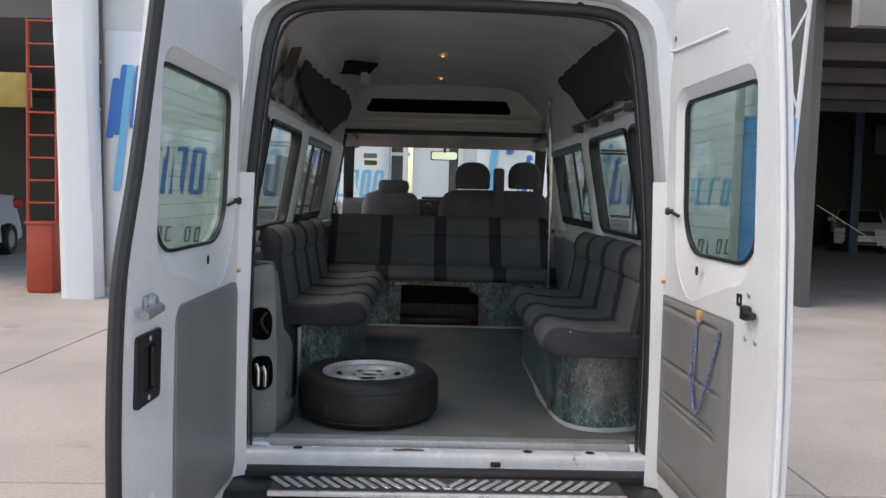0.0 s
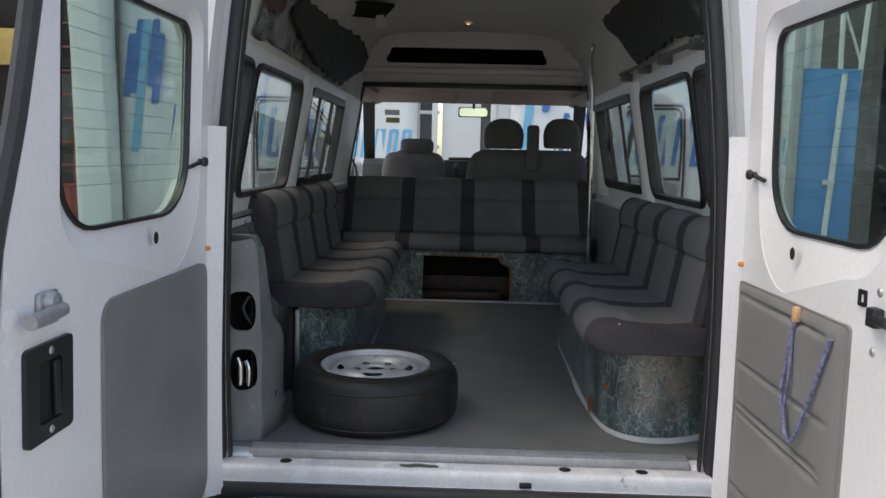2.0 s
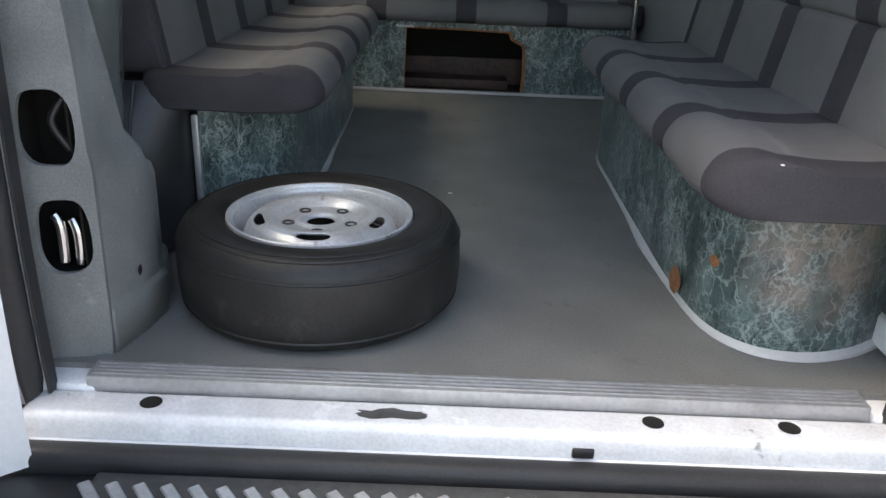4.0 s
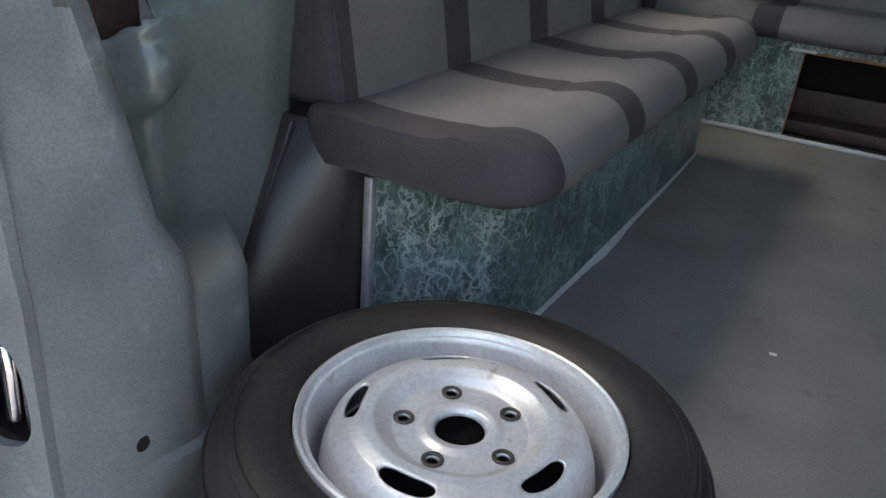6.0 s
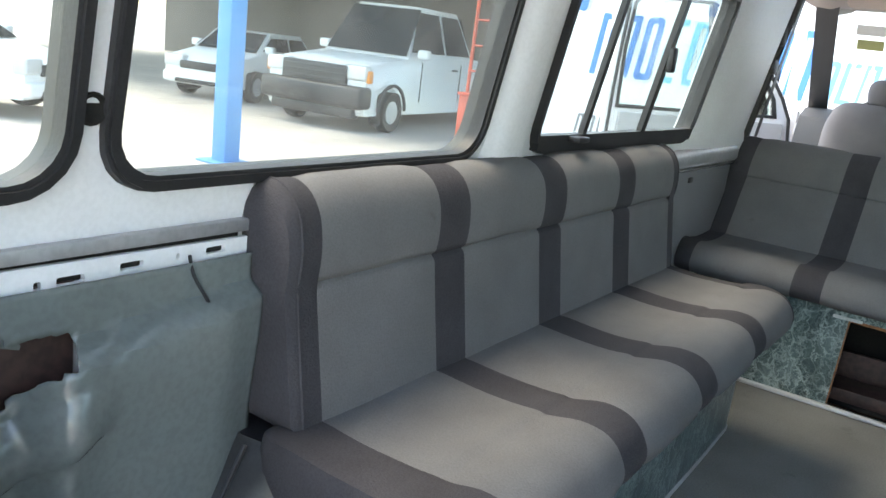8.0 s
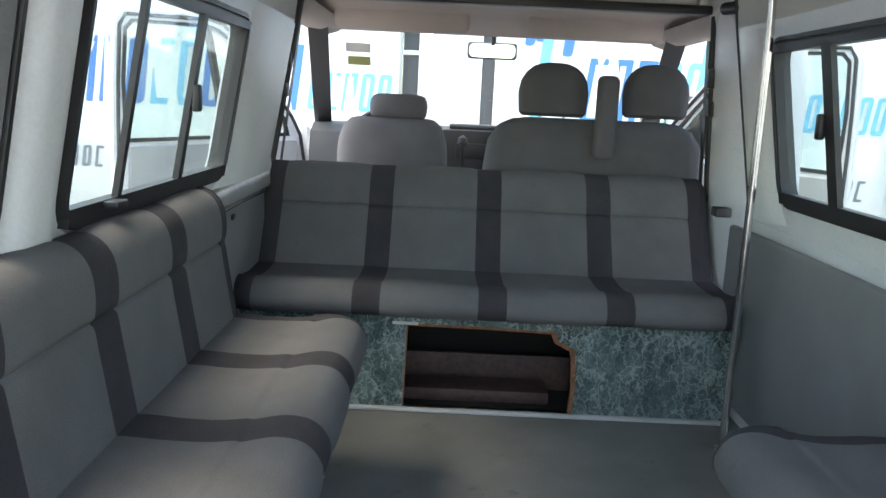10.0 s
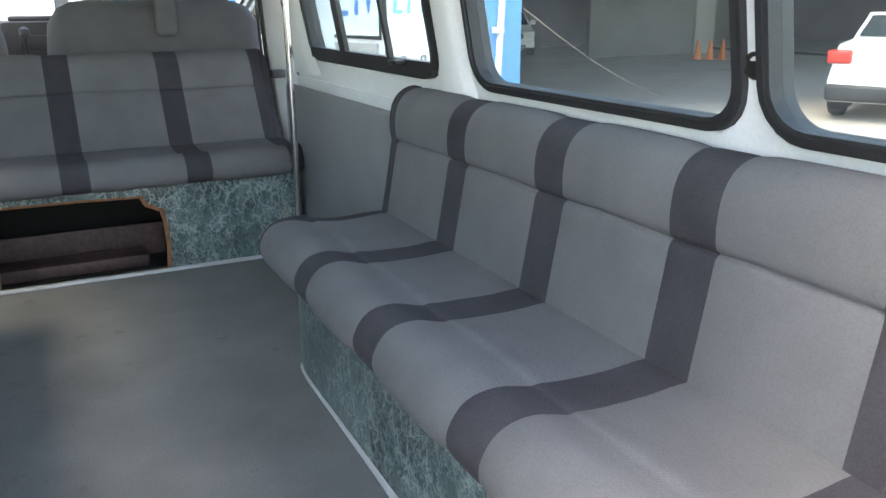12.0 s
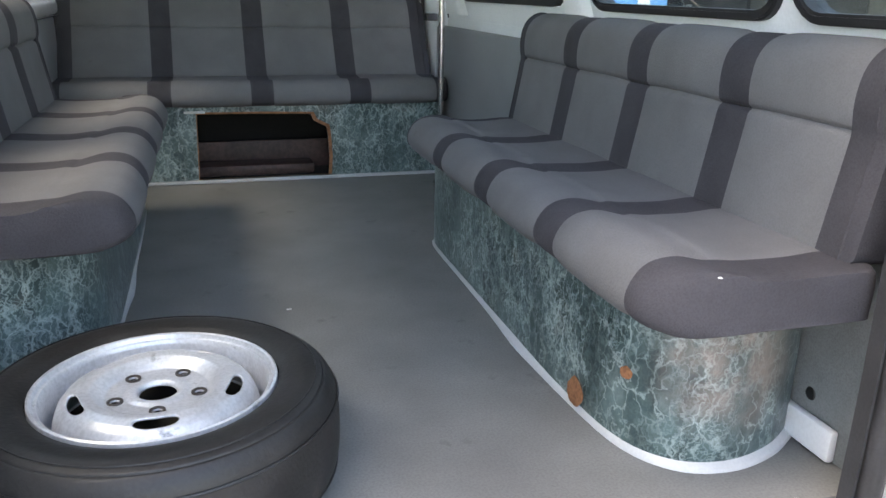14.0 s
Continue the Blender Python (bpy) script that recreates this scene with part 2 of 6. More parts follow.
ORANGE = material("orange_plastic", (0.8, 0.2, 0.03), 0.5, vary=0.06)
CAR_WHITE = material("white_car_paint", (0.75, 0.77, 0.78), 0.2, vary=0.02, scale=2, bump=0.01)
CAR_GLASS = material("dark_car_glass", (0.03, 0.04, 0.045), 0.08, vary=0.05, bump=0.0)
LAMP_LENS = material("clear_lamp_lens", (0.6, 0.62, 0.63), 0.12, vary=0.1, scale=20)
LAMP_RED = material("red_lamp_lens", (0.55, 0.03, 0.02), 0.15, vary=0.1, scale=20)
AMBER = material("amber_plastic", (0.8, 0.27, 0.03), 0.3, vary=0.05)
BEIGE = material("beige_visor_vinyl", (0.44, 0.385, 0.345), 0.7, vary=0.06, grain=300)
DASH = material("dark_dash_plastic", (0.05, 0.052, 0.056), 0.55, vary=0.1, grain=300)
CAB_GREY = material("pale_cab_plastic", (0.42, 0.42, 0.43), 0.5, vary=0.06, grain=250)
ROPE_M = material("blue_white_rope", (0.2, 0.22, 0.36), 0.9, vary=0.5, scale=90, grain=300, bump=0.5)
STICKER = material("olive_sticker", (0.36, 0.38, 0.16), 0.6)
STICKER_W = material("pale_sticker", (0.6, 0.62, 0.6), 0.6)
bulb = bpy.data.materials.new("warm_bulb")
bulb.use_nodes = True
bulb.node_tree.nodes["Principled BSDF"].inputs["Base Color"].default_value = (0.8, 0.6, 0.4, 1)
bulb.node_tree.nodes["Principled BSDF"].inputs["Emission Color"].default_value = (1.0, 0.55, 0.2, 1)
bulb.node_tree.nodes["Principled BSDF"].inputs["Emission Strength"].default_value = 1.2


# ---- building helpers ----
def thing(name, label, category, at=(0, 0, 0), group="", kind=""):
    ob = new(name)
    ob.empty_display_size = 0.1
    ob.location = at
    return tagged(ob, label, category, group, kind)


def finish(name, bm, mat, smooth=40):
    bmesh.ops.remove_doubles(bm, verts=bm.verts, dist=0.00005)
    bmesh.ops.recalc_face_normals(bm, faces=bm.faces)
    me = bpy.data.meshes.new(name)
    bm.to_mesh(me)
    bm.free()
    if smooth:
        me.shade_smooth()
        me.set_sharp_from_angle(angle=radians(smooth))
    me.materials.append(mat)
    return me


def part(name, bm, mat, parent, label="", smooth=40):
    """One mesh object under a thing or a part; the mesh is in world metres."""
    ob = new(name, finish(name, bm, mat, smooth))
    ob.parent = parent
    bpy.context.view_layer.update()
    ob.matrix_parent_inverse = parent.matrix_world.inverted()
    return tagged(ob, label)


def solo(name, bm, mat, label, category, group="", kind="", smooth=40):
    return tagged(new(name, finish(name, bm, mat, smooth)), label, category, group, kind)


def box(bm, a, b, bevel=0.0, seg=2, m=None):
    """A box from corner a to corner b with rounded edges."""
    lo, hi = [min(p, q) for p, q in zip(a, b)], [max(p, q) for p, q in zip(a, b)]
    made = bmesh.ops.create_cube(bm, size=1.0)["verts"]
    for v in made:
        v.co = Vector([lo[i] + (v.co[i] + 0.5) * (hi[i] - lo[i]) for i in range(3)])
    if bevel:
        edges = list({e for v in made for e in v.link_edges})
        made = list({v for f in bmesh.ops.bevel(bm, geom=edges, offset=min(bevel, 0.49 * min(h - l for h, l in zip(hi, lo))), segments=seg, affect="EDGES", profile=0.5)["faces"] for v in f.verts} | {v for v in made if v.is_valid})
    if m is not None:
        bmesh.ops.transform(bm, matrix=m, verts=made)
    return made


def boxed(a, b, bevel=0.0, seg=2, m=None):
    bm = bmesh.new()
    box(bm, a, b, bevel, seg, m)
    return bm


def tube(bm, points, r, n=10, closed=False):
    """A round bar along points."""
    pts = [Vector(p) for p in points]
    rings, up = [], None
    for i, p in enumerate(pts):
        a = pts[i - 1] if i or closed else p
        b = pts[(i + 1) % len(pts)] if i + 1 < len(pts) or closed else p
        way = (b - a).normalized()
        if up is None:
            up = Vector((0, 0, 1)) if abs(way.z) < 0.9 else Vector((1, 0, 0))
        side = way.cross(up).normalized()
        up = side.cross(way).normalized()
        rings.append([bm.verts.new(p + r * (math.cos(k * math.tau / n) * side + math.sin(k * math.tau / n) * up)) for k in range(n)])
    pairs = list(zip(rings, rings[1:])) + ([(rings[-1], rings[0])] if closed else [])
    for r0, r1 in pairs:
        for k in range(n):
            bm.faces.new((r0[k], r0[(k + 1) % n], r1[(k + 1) % n], r1[k]))
    if not closed:
        bm.faces.new(rings[0])
        bm.faces.new(rings[-1][::-1])


def tubed(points, r, n=10, closed=False):
    bm = bmesh.new()
    tube(bm, points, r, n, closed)
    return bm


def rrect(u0, u1, v0, v1, r, n=5):
    """A rectangle with round corners, as a loop of (u, v); r: one radius, or four from the lower left round."""
    rs = r if isinstance(r, (tuple, list)) else (r,) * 4
    out = []
    for (cu, cv, a0), rad in zip(((u0, v0, 180), (u1, v0, 270), (u1, v1, 0), (u0, v1, 90)), rs):
        mu, mv = cu + (rad if cu == u0 else -rad), cv + (rad if cv == v0 else -rad)
        for k in range(n + 1):
            a = radians(a0 + 90 * k / n)
            out.append((mu + rad * math.cos(a), mv + rad * math.sin(a)))
    return out


def plate(outer, holes, place, thick):
    """A sheet with holes: loops of (u, v); place(u, v, w) gives the point, w from 0 to thick."""
    bm = bmesh.new()
    edges = []
    for loop in (outer, *holes):
        vs = [bm.verts.new((u, v, 0)) for u, v in loop]
        edges += [bm.edges.new((a, b)) for a, b in zip(vs, vs[1:] + vs[:1])]
    bmesh.ops.triangle_fill(bm, use_beauty=True, use_dissolve=False, edges=edges)
    ext = bmesh.ops.extrude_face_region(bm, geom=bm.faces[:])
    for g in ext["geom"]:
        if isinstance(g, bmesh.types.BMVert):
            g.co.z = thick
    for v in bm.verts:
        v.co = Vector(place(*v.co))
    return bm


def ring(outer, inner, place, thick):
    """The frame between two loops with as many points each."""
    bm = bmesh.new()
    rows = [[bm.verts.new(place(u, v, w)) for u, v in loop] for loop, w in ((outer, 0), (outer, thick), (inner, thick), (inner, 0))]
    n = len(outer)
    for a, b in zip(rows, rows[1:] + rows[:1]):
        for k in range(n):
            bm.faces.new((a[k], a[(k + 1) % n], b[(k + 1) % n], b[k]))
    return bm


def loft(rows, cap=True, wrap=False):
    """A skin over rows of points; wrap joins each row's end to its start."""
    bm = bmesh.new()
    vs = [[bm.verts.new(p) for p in row] for row in rows]
    n = len(rows[0])
    for a, b in zip(vs, vs[1:]):
        for k in range(n if wrap else n - 1):
            bm.faces.new((a[k], a[(k + 1) % n], b[(k + 1) % n], b[k]))
    if cap and wrap:
        bm.faces.new(vs[0])
        bm.faces.new(vs[-1][::-1])
    return bm


def spun(profile, centre, n=64, axis="z"):
    """A turned body: profile of (radius, height)."""
    rows = []
    for k in range(n + 1):
        a = k * math.tau / n
        c, s = math.cos(a), math.sin(a)
        if axis == "z":
            rows.append([(centre[0] + r * c, centre[1] + r * s, centre[2] + h) for r, h in profile])
        else:
            rows.append([(centre[0] + h, centre[1] + r * c, centre[2] + r * s) for r, h in profile])
    return loft(rows, cap=False)


def smooth_curve(pts, n=6):
    """Points on a smooth line through pts."""
    out = []
    P = [Vector(p) for p in pts]
    for i in range(len(P) - 1):
        p0, p1, p2, p3 = P[max(i - 1, 0)], P[i], P[i + 1], P[min(i + 2, len(P) - 1)]
        for k in range(n):
            t = k / n
            out.append(0.5 * (2 * p1 + (p2 - p0) * t + (2 * p0 - 5 * p1 + 4 * p2 - p3) * t * t + (3 * p1 - p0 - 3 * p2 + p3) * t ** 3))
    return out + [P[-1]]


# ---- the van's shell ----
LEN = 3.45           # from the rear sill to the cab
GROUND = -0.7
GLASS_Z = (0.818, 1.287)


def band_x(z):
    """Half width of the inner wall where the windows are."""
    return 0.905 - (z - 0.72) * 0.18


UPPER = [(0.79, 1.36), (0.777, 1.46), (0.76, 1.56), (0.738, 1.66), (0.70, 1.745)]
ROOF = [(0.70, 1.745), (0.64, 1.805), (0.52, 1.845), (0.28, 1.862), (0.0, 1.867)]

bm = bmesh.new()
box(bm, (-0.92, 0.11, -0.05), (0.92, 2.9, 0.0))
floor = solo("floor", bm, VINYL_FLOOR, "worn grey vinyl floor of the passenger area", "floor", kind="structure")
bm = boxed((-0.92, 2.9, -0.05), (0.92, 4.75, -0.002))
solo("floor_cab", bm, DASH, "dark rubber cab floor", "floor", kind="structure")

for s, side in ((-1, "left"), (1, "right")):
    windows = {"quarter": (0.193, 0.472), "middle": (0.543, 1.347), "sliding": (1.6, 2.66) if s < 0 else (1.585, 2.615)}
    end = LEN if s < 0 else 2.93
    wall = thing(f"wall_{side}", "white painted inner side wall of a van", "wall", (s * 0.9, 1.5, 0), kind="structure")
    part("lower_panel", boxed((s * 0.9, 0.05, -0.05), (s * 0.955, end, 0.72)), WHITE_IN, wall)

    def on_band(u, v, w, s=s):
        return (s * (band_x(v) + w), u, v)

    holes = [rrect(y0 - 0.02, y1 + 0.02, GLASS_Z[0] - 0.02, GLASS_Z[1] + 0.02, 0.07) for y0, y1 in windows.values()]
    part("window_band", plate([(0.05, 0.72), (end, 0.72), (end, 1.36), (0.05, 1.36)], holes, on_band, 0.05), WHITE_IN, wall, smooth=0)
    rows = [[(s * x, y, z) for x, z in UPPER] + [(s * (x + 0.05), y, z + 0.02) for x, z in UPPER[::-1]] for y in (0.05, 1.2, 2.3, end)]
    part("upper_panel", loft(rows, wrap=True), LINER, wall, "grey vinyl lining above the windows")
    if s > 0:
        beyond = [(0.875, 1.36), (0.855, 1.46), (0.825, 1.56), (0.775, 1.66), (0.702, 1.747)]
        part("header_panel", loft([[(x, y, z) for x, z in beyond] + [(x + 0.05, y, z + 0.02) for x, z in beyond[::-1]] for y in (2.925, 3.2, LEN)], wrap=True), LINER, wall, "grey lining over the sliding door's end")
        part("door_end_seal", tubed([(band_x(z) + 0.012, end + 0.004, z) for z in (0.0, 0.3, 0.72, 1.0, 1.36)] + [(0.785, end + 0.004, 1.46)], 0.016, 8), RUBBER, wall, "black rubber seal on the sliding door's edge")
        part("roller", tubed([(0.80, end - 0.01, 1.43), (0.775, end + 0.1, 1.435)], 0.022, 10), BLACK, wall, "black door roller")
    # rounded pillars between the windows
    for y0, y1 in ((0.472, 0.543), (1.347, windows["sliding"][0]), (windows["sliding"][1], end)):
        if y1 - y0 < 0.12:
            continue
        mid, half = (y0 + y1) / 2, (y1 - y0) / 2 - 0.045
        rows = []
        for z in (0.74, 0.78, 0.83, 0.95, 1.1, 1.25, 1.34):
            wide = half * (1.5 if z < 0.76 else 1.25 if z < 0.8 else 1.0)
            rows.append([(s * (band_x(z) + 0.004 - 0.035 * (1 - (2 * k / 8 - 1) ** 4)), mid + wide * (2 * k / 8 - 1), z) for k in range(9)])
        part("pillar_cover", loft(rows, cap=False), WHITE_IN, wall, "white pressed steel window pillar")
    for kind, (y0, y1) in windows.items():
        number = {"quarter": 1, "middle": 2, "sliding": 3}[kind] + (3 if s > 0 else 0)
        win = thing(f"window_{number}", {"quarter": "small rear quarter window in a thick black rubber seal", "middle": "wide fixed side window in a thick black rubber seal", "sliding": "sliding side window in a black frame, dividing bars and latch"}[kind], "window", (s * 0.86, y0, 0.83), kind="structure")
        rad = 0.06
        wide = 0.016 if kind == "sliding" else 0.022
        part("rubber_seal", ring(rrect(y0 - wide, y1 + wide, GLASS_Z[0] - wide, GLASS_Z[1] + wide, rad + 0.9 * wide), rrect(y0, y1, *GLASS_Z, rad),
             lambda u, v, w, s=s: (s * (band_x(v) - 0.012 + w), u, v), 0.05), RUBBER, win, "black rubber window seal")
        part("seal_lip", ring(rrect(y0 - 0.018, y1 + 0.018, GLASS_Z[0] - 0.018, GLASS_Z[1] + 0.018, rad + 0.018), rrect(y0 - 0.006, y1 + 0.006, GLASS_Z[0] - 0.006, GLASS_Z[1] + 0.006, rad),
             lambda u, v, w, s=s: (s * (band_x(v) - 0.018 + w), u, v), 0.02), BLACK, win)
        pane = part("pane", plate(rrect(y0 - 0.005, y1 + 0.005, GLASS_Z[0] - 0.005, GLASS_Z[1] + 0.005, rad), [], lambda u, v, w, s=s: (s * (band_x(v) + 0.012 + w), u, v), 0.004), GLASS if kind == "sliding" else GLASS_TINT, win, smooth=0)
        pane.visible_shadow = False
        if kind == "sliding":
            def bar(ya, yb, za, zb, deep, s=s):
                return plate([(ya, za), (yb, za), (yb, zb), (ya, zb)], [], lambda u, v, w: (s * (band_x(v) - 0.02 + w), u, v), deep)
            part("bottom_rail", bar(y0, y1, 0.812, 0.848, 0.03), BLACK, win)
            part("top_rail", bar(y0, y1, 1.262, 1.285, 0.025), BLACK, win)
            part("rear_divider", bar(*((1.815, 1.835) if s < 0 else (1.852, 1.874)), 0.84, 1.27, 0.014), BLACK, win)
            part("front_divider", bar(*((2.2, 2.23) if s < 0 else (2.232, 2.285)), 0.84, 1.27, 0.016), BLACK, win)
            part("latch", boxed((s * (band_x(1.05) - 0.04), 2.20 if s < 0 else 2.275, 1.02), (s * (band_x(1.05) - 0.018), 2.235 if s < 0 else 2.305, 1.09), 0.008), BLACK, win)
            part("finger_grip", boxed((s * (band_x(0.85) - 0.05), 1.74, 0.832), (s * (band_x(0.85) - 0.016), 1.8, 0.846), 0.004), BLACK, win)
        if kind != "quarter":
            continue
        # dark disc stands for the shade in the screw hole
        part("pillar_hole", spun([(0.0, 0.0), (0.011, 0.0), (0.017, -0.006 * s), (0.022, 0.002 * s)], (s * (band_x(0.905) - 0.001), 0.508, 0.905), 16, "x"), SHADE_BURN_BLACK, wall, "round screw hole in the pillar")

# roof
rows = []
for y in (0.05, 0.8, 1.6, 2.4, LEN):
    half = [(x, z + (0.004 * math.sin(y * 3.1) if x < 0.5 else 0)) for x, z in ROOF]
    inner = [(-x, y, z) for x, z in half] + [(x, y, z) for x, z in half[-2::-1]]
    rows.append(inner + [(x * 1.08, y, z + 0.06) for x, _, z in inner[::-1]])
ceiling = solo("ceiling", loft(rows, wrap=True), LINER, "plain grey vinyl headliner of a high van roof", "ceiling", kind="structure")

# rear frame round the door opening
OUT = [(0.86, -0.16), (0.935, 0.1), (0.96, 0.45), (0.955, 0.75), (0.845, 1.4), (0.775, 1.68), (0.66, 1.83), (0.42, 1.92), (0.0, 1.945)]
OPEN = [(0.768, -0.075), (0.775, 0.25), (0.77, 0.6), (0.757, 0.9), (0.728, 1.2), (0.699, 1.44), (0.672, 1.575), (0.615, 1.65), (0.5, 1.681), (0.25, 1.692), (0.0, 1.695)]


def whole(half):
    return half + [(-x, z) for x, z in half[-2::-1]]


frame_out = whole(OUT)
opening = whole([tuple(p)[:2] for p in smooth_curve([(x, z, 0) for x, z in OPEN], 3)])
rear = thing("wall_rear", "white body frame round the rear door opening", "door frame", (0, 0, 0), kind="structure")
rebate = whole([tuple(p)[:2] for p in smooth_curve([(x + 0.07, z + (0.05 if z > 1.5 else 0), 0) for x, z in OPEN[:-4]] + [(x + 0.03, z + 0.06, 0) for x, z in OPEN[-4:-1]] + [(0.0, 1.755, 0)], 3)])
part("inner_flange", plate(rebate, [opening], lambda u, v, w: (u, 0.045 + w, v), 0.016), WHITE, rear)
part("body_frame", plate(frame_out, [rebate], lambda u, v, w: (u, -0.045 + w, v), 0.155), WHITE, rear)
part("opening_seal", tubed([(x + math.copysign(min(0.024, abs(x)), x), 0.03, z + (0.018 if z > 1.6 else 0.0)) for x, z in opening], 0.021, 10, closed=True), RUBBER, rear, "dark rubber door seal, worn")
inner_reveal = [(x * 1.004, z) for x, z in opening]
part("seal_grip", ring(opening, [(x * 0.993, 0.8 + (z - 0.8) * 0.995) for x, z in opening], lambda u, v, w: (u, 0.034 + w, v), 0.03), RUBBER, rear, "dark grip of the door seal")
part("inner_seal_lip", ring([(x * 1.025, 0.8 + (z - 0.8) * 1.03) for x, z in opening], inner_reveal, lambda u, v, w: (u, 0.0615 + w, v), 0.006), RUBBER, rear, "dark inner trim of the opening")


def stud(x, y, z, r=0.016):
    """A round plug facing the rear."""
    bm = spun([(0, 0.003), (r * 0.85, 0.002), (r, 0.0)], (0, 0, 0), 16)
    bm.transform(Matrix.Translation((x, y, z)) @ pose(0, 0, 0, 90, 0, 0))
    return bm


for sx in (-1, 1):
    part("drain_plug", stud(sx * 0.826, 0.0445, 0.365), BLACK, rear)
    part("hinge_stud", tubed([(sx * 0.832, 0.022, 0.635), (sx * 0.832, 0.022, 0.658)], 0.012, 10), STEEL, rear)
    part("hinge_plate", boxed((sx * 0.795, 0.027, 0.15), (sx * 0.842, 0.044, 0.2), 0.005), ALU, rear, "grey steel hinge plate")
    part("upper_hinge", boxed((sx * 0.826, 0.012, 0.66), (sx * 0.842, 0.044, 0.70), 0.006), STEEL, rear, "dull steel upper hinge")
    part("hinge_arm", tubed([(sx * 0.832, 0.02, 0.68), (sx * 0.8, -0.08, 0.672)], 0.008), ALU, rear)
    part("red_reflector_strip", boxed((sx * 0.8395, -0.026, 0.15), (sx * 0.8445, -0.019, 0.53), 0.001), LAMP_RED, rear, "narrow red lens edge")
part("frame_screw", stud(0.48, 0.0445, 1.72), BLACK, rear)

# sill
sill = thing("sill", "scuffed white door sill with drain holes and an aluminium strip", "sill", (0, 0, -0.03), kind="structure")
part("painted_ledge", boxed((-0.80, -0.025, -0.085), (0.80, 0.059, -0.022), 0.016, 3), SILL, sill)
part("aluminium_strip", boxed((-0.71, 0.058, -0.03), (0.74, 0.12, 0.004), 0.004), ALU, sill, "ribbed aluminium floor edge strip")
for k in range(4):
    part("rib", boxed((-0.70, 0.068 + 0.012 * k, 0.003), (0.73, 0.073 + 0.012 * k, 0.0065), 0.001), ALU, sill)
# flat black discs paint the darkness of the drain holes
for x in (-0.577, 0.33, 0.577):
    part("drain_hole", spun([(0.0, 0.0008), (0.018, 0.0008), (0.02, 0.0002)], (x, 0.02, -0.0215), 20), SHADE_BURN_BLACK, sill)
for x in (-0.55, -0.398, -0.1, 0.2, 0.5):
    part("rivet", spun([(0.0, 0.003), (0.007, 0.0015), (0.009, 0.0)], (x, 0.112, 0.004), 14), ALU, sill)
part("corner_fill", boxed((-0.85, 0.056, -0.05), (-0.69, 0.135, -0.012), 0.01), SILL, sill)
part("corner_fill", boxed((0.745, 0.056, -0.05), (0.85, 0.135, -0.012), 0.01), SILL, sill)
part("rub_mark", plate([(-0.14 + (0.062 + 0.02 * noise.noise(Vector((k, 2.0, 1.5)))) * math.copysign(abs(math.cos(k * math.tau / 24)) ** 0.6, math.cos(k * math.tau / 24)), 0.012 + (0.017 + 0.012 * noise.noise(Vector((k * 0.7, 5.0, 0.5)))) * math.sin(k * math.tau / 24)) for k in range(24)], [], lambda u, v, w: (u, v, -0.0219 + w), 0.0006), STEEL, sill, "black scuff where the latch strikes")
part("striker", boxed((0.18, -0.031, -0.07), (0.22, -0.024, -0.05), 0.004), BLACK, sill)
part("seal_lower", boxed((-0.85, -0.075, -0.165), (0.85, -0.024, -0.07), 0.02, 3), RUBBER, sill)

# bumper with a tread step
bumper = thing("rear_bumper", "grey plastic rear bumper with a ribbed metal step", "bumper", (0, -0.2, -0.2))
part("beam", boxed((-0.93, -0.26, -0.42), (0.93, -0.06, -0.105), 0.04, 3), BLACK, bumper, "dark grey plastic beam")
# plate coloured dark for the gaps' shade, ribs pale for the sun on them
part("step_plate", boxed((-0.64, -0.25, -0.108), (0.66, -0.085, -0.094), 0.006), STEEL, bumper, "tread plate darkened for the gaps between the ribs")
part("step_edge", boxed((-0.642, -0.262, -0.112), (0.662, -0.246, -0.09), 0.006), TREAD, bumper, "step edge in sun-bright metal")
tread = bmesh.new()
for k in range(27):
    x = -0.61 + k * 0.046
    slant = 1 if k < 14 else -1
    box(tread, (-0.011, -0.062, 0), (0.011, 0.062, 0.006), 0.003, 1, pose(x, -0.17, -0.0925, 0, 0, 38 * slant))
tagged(part("tread_rib", tread, TREAD, bumper), kind="stuff")

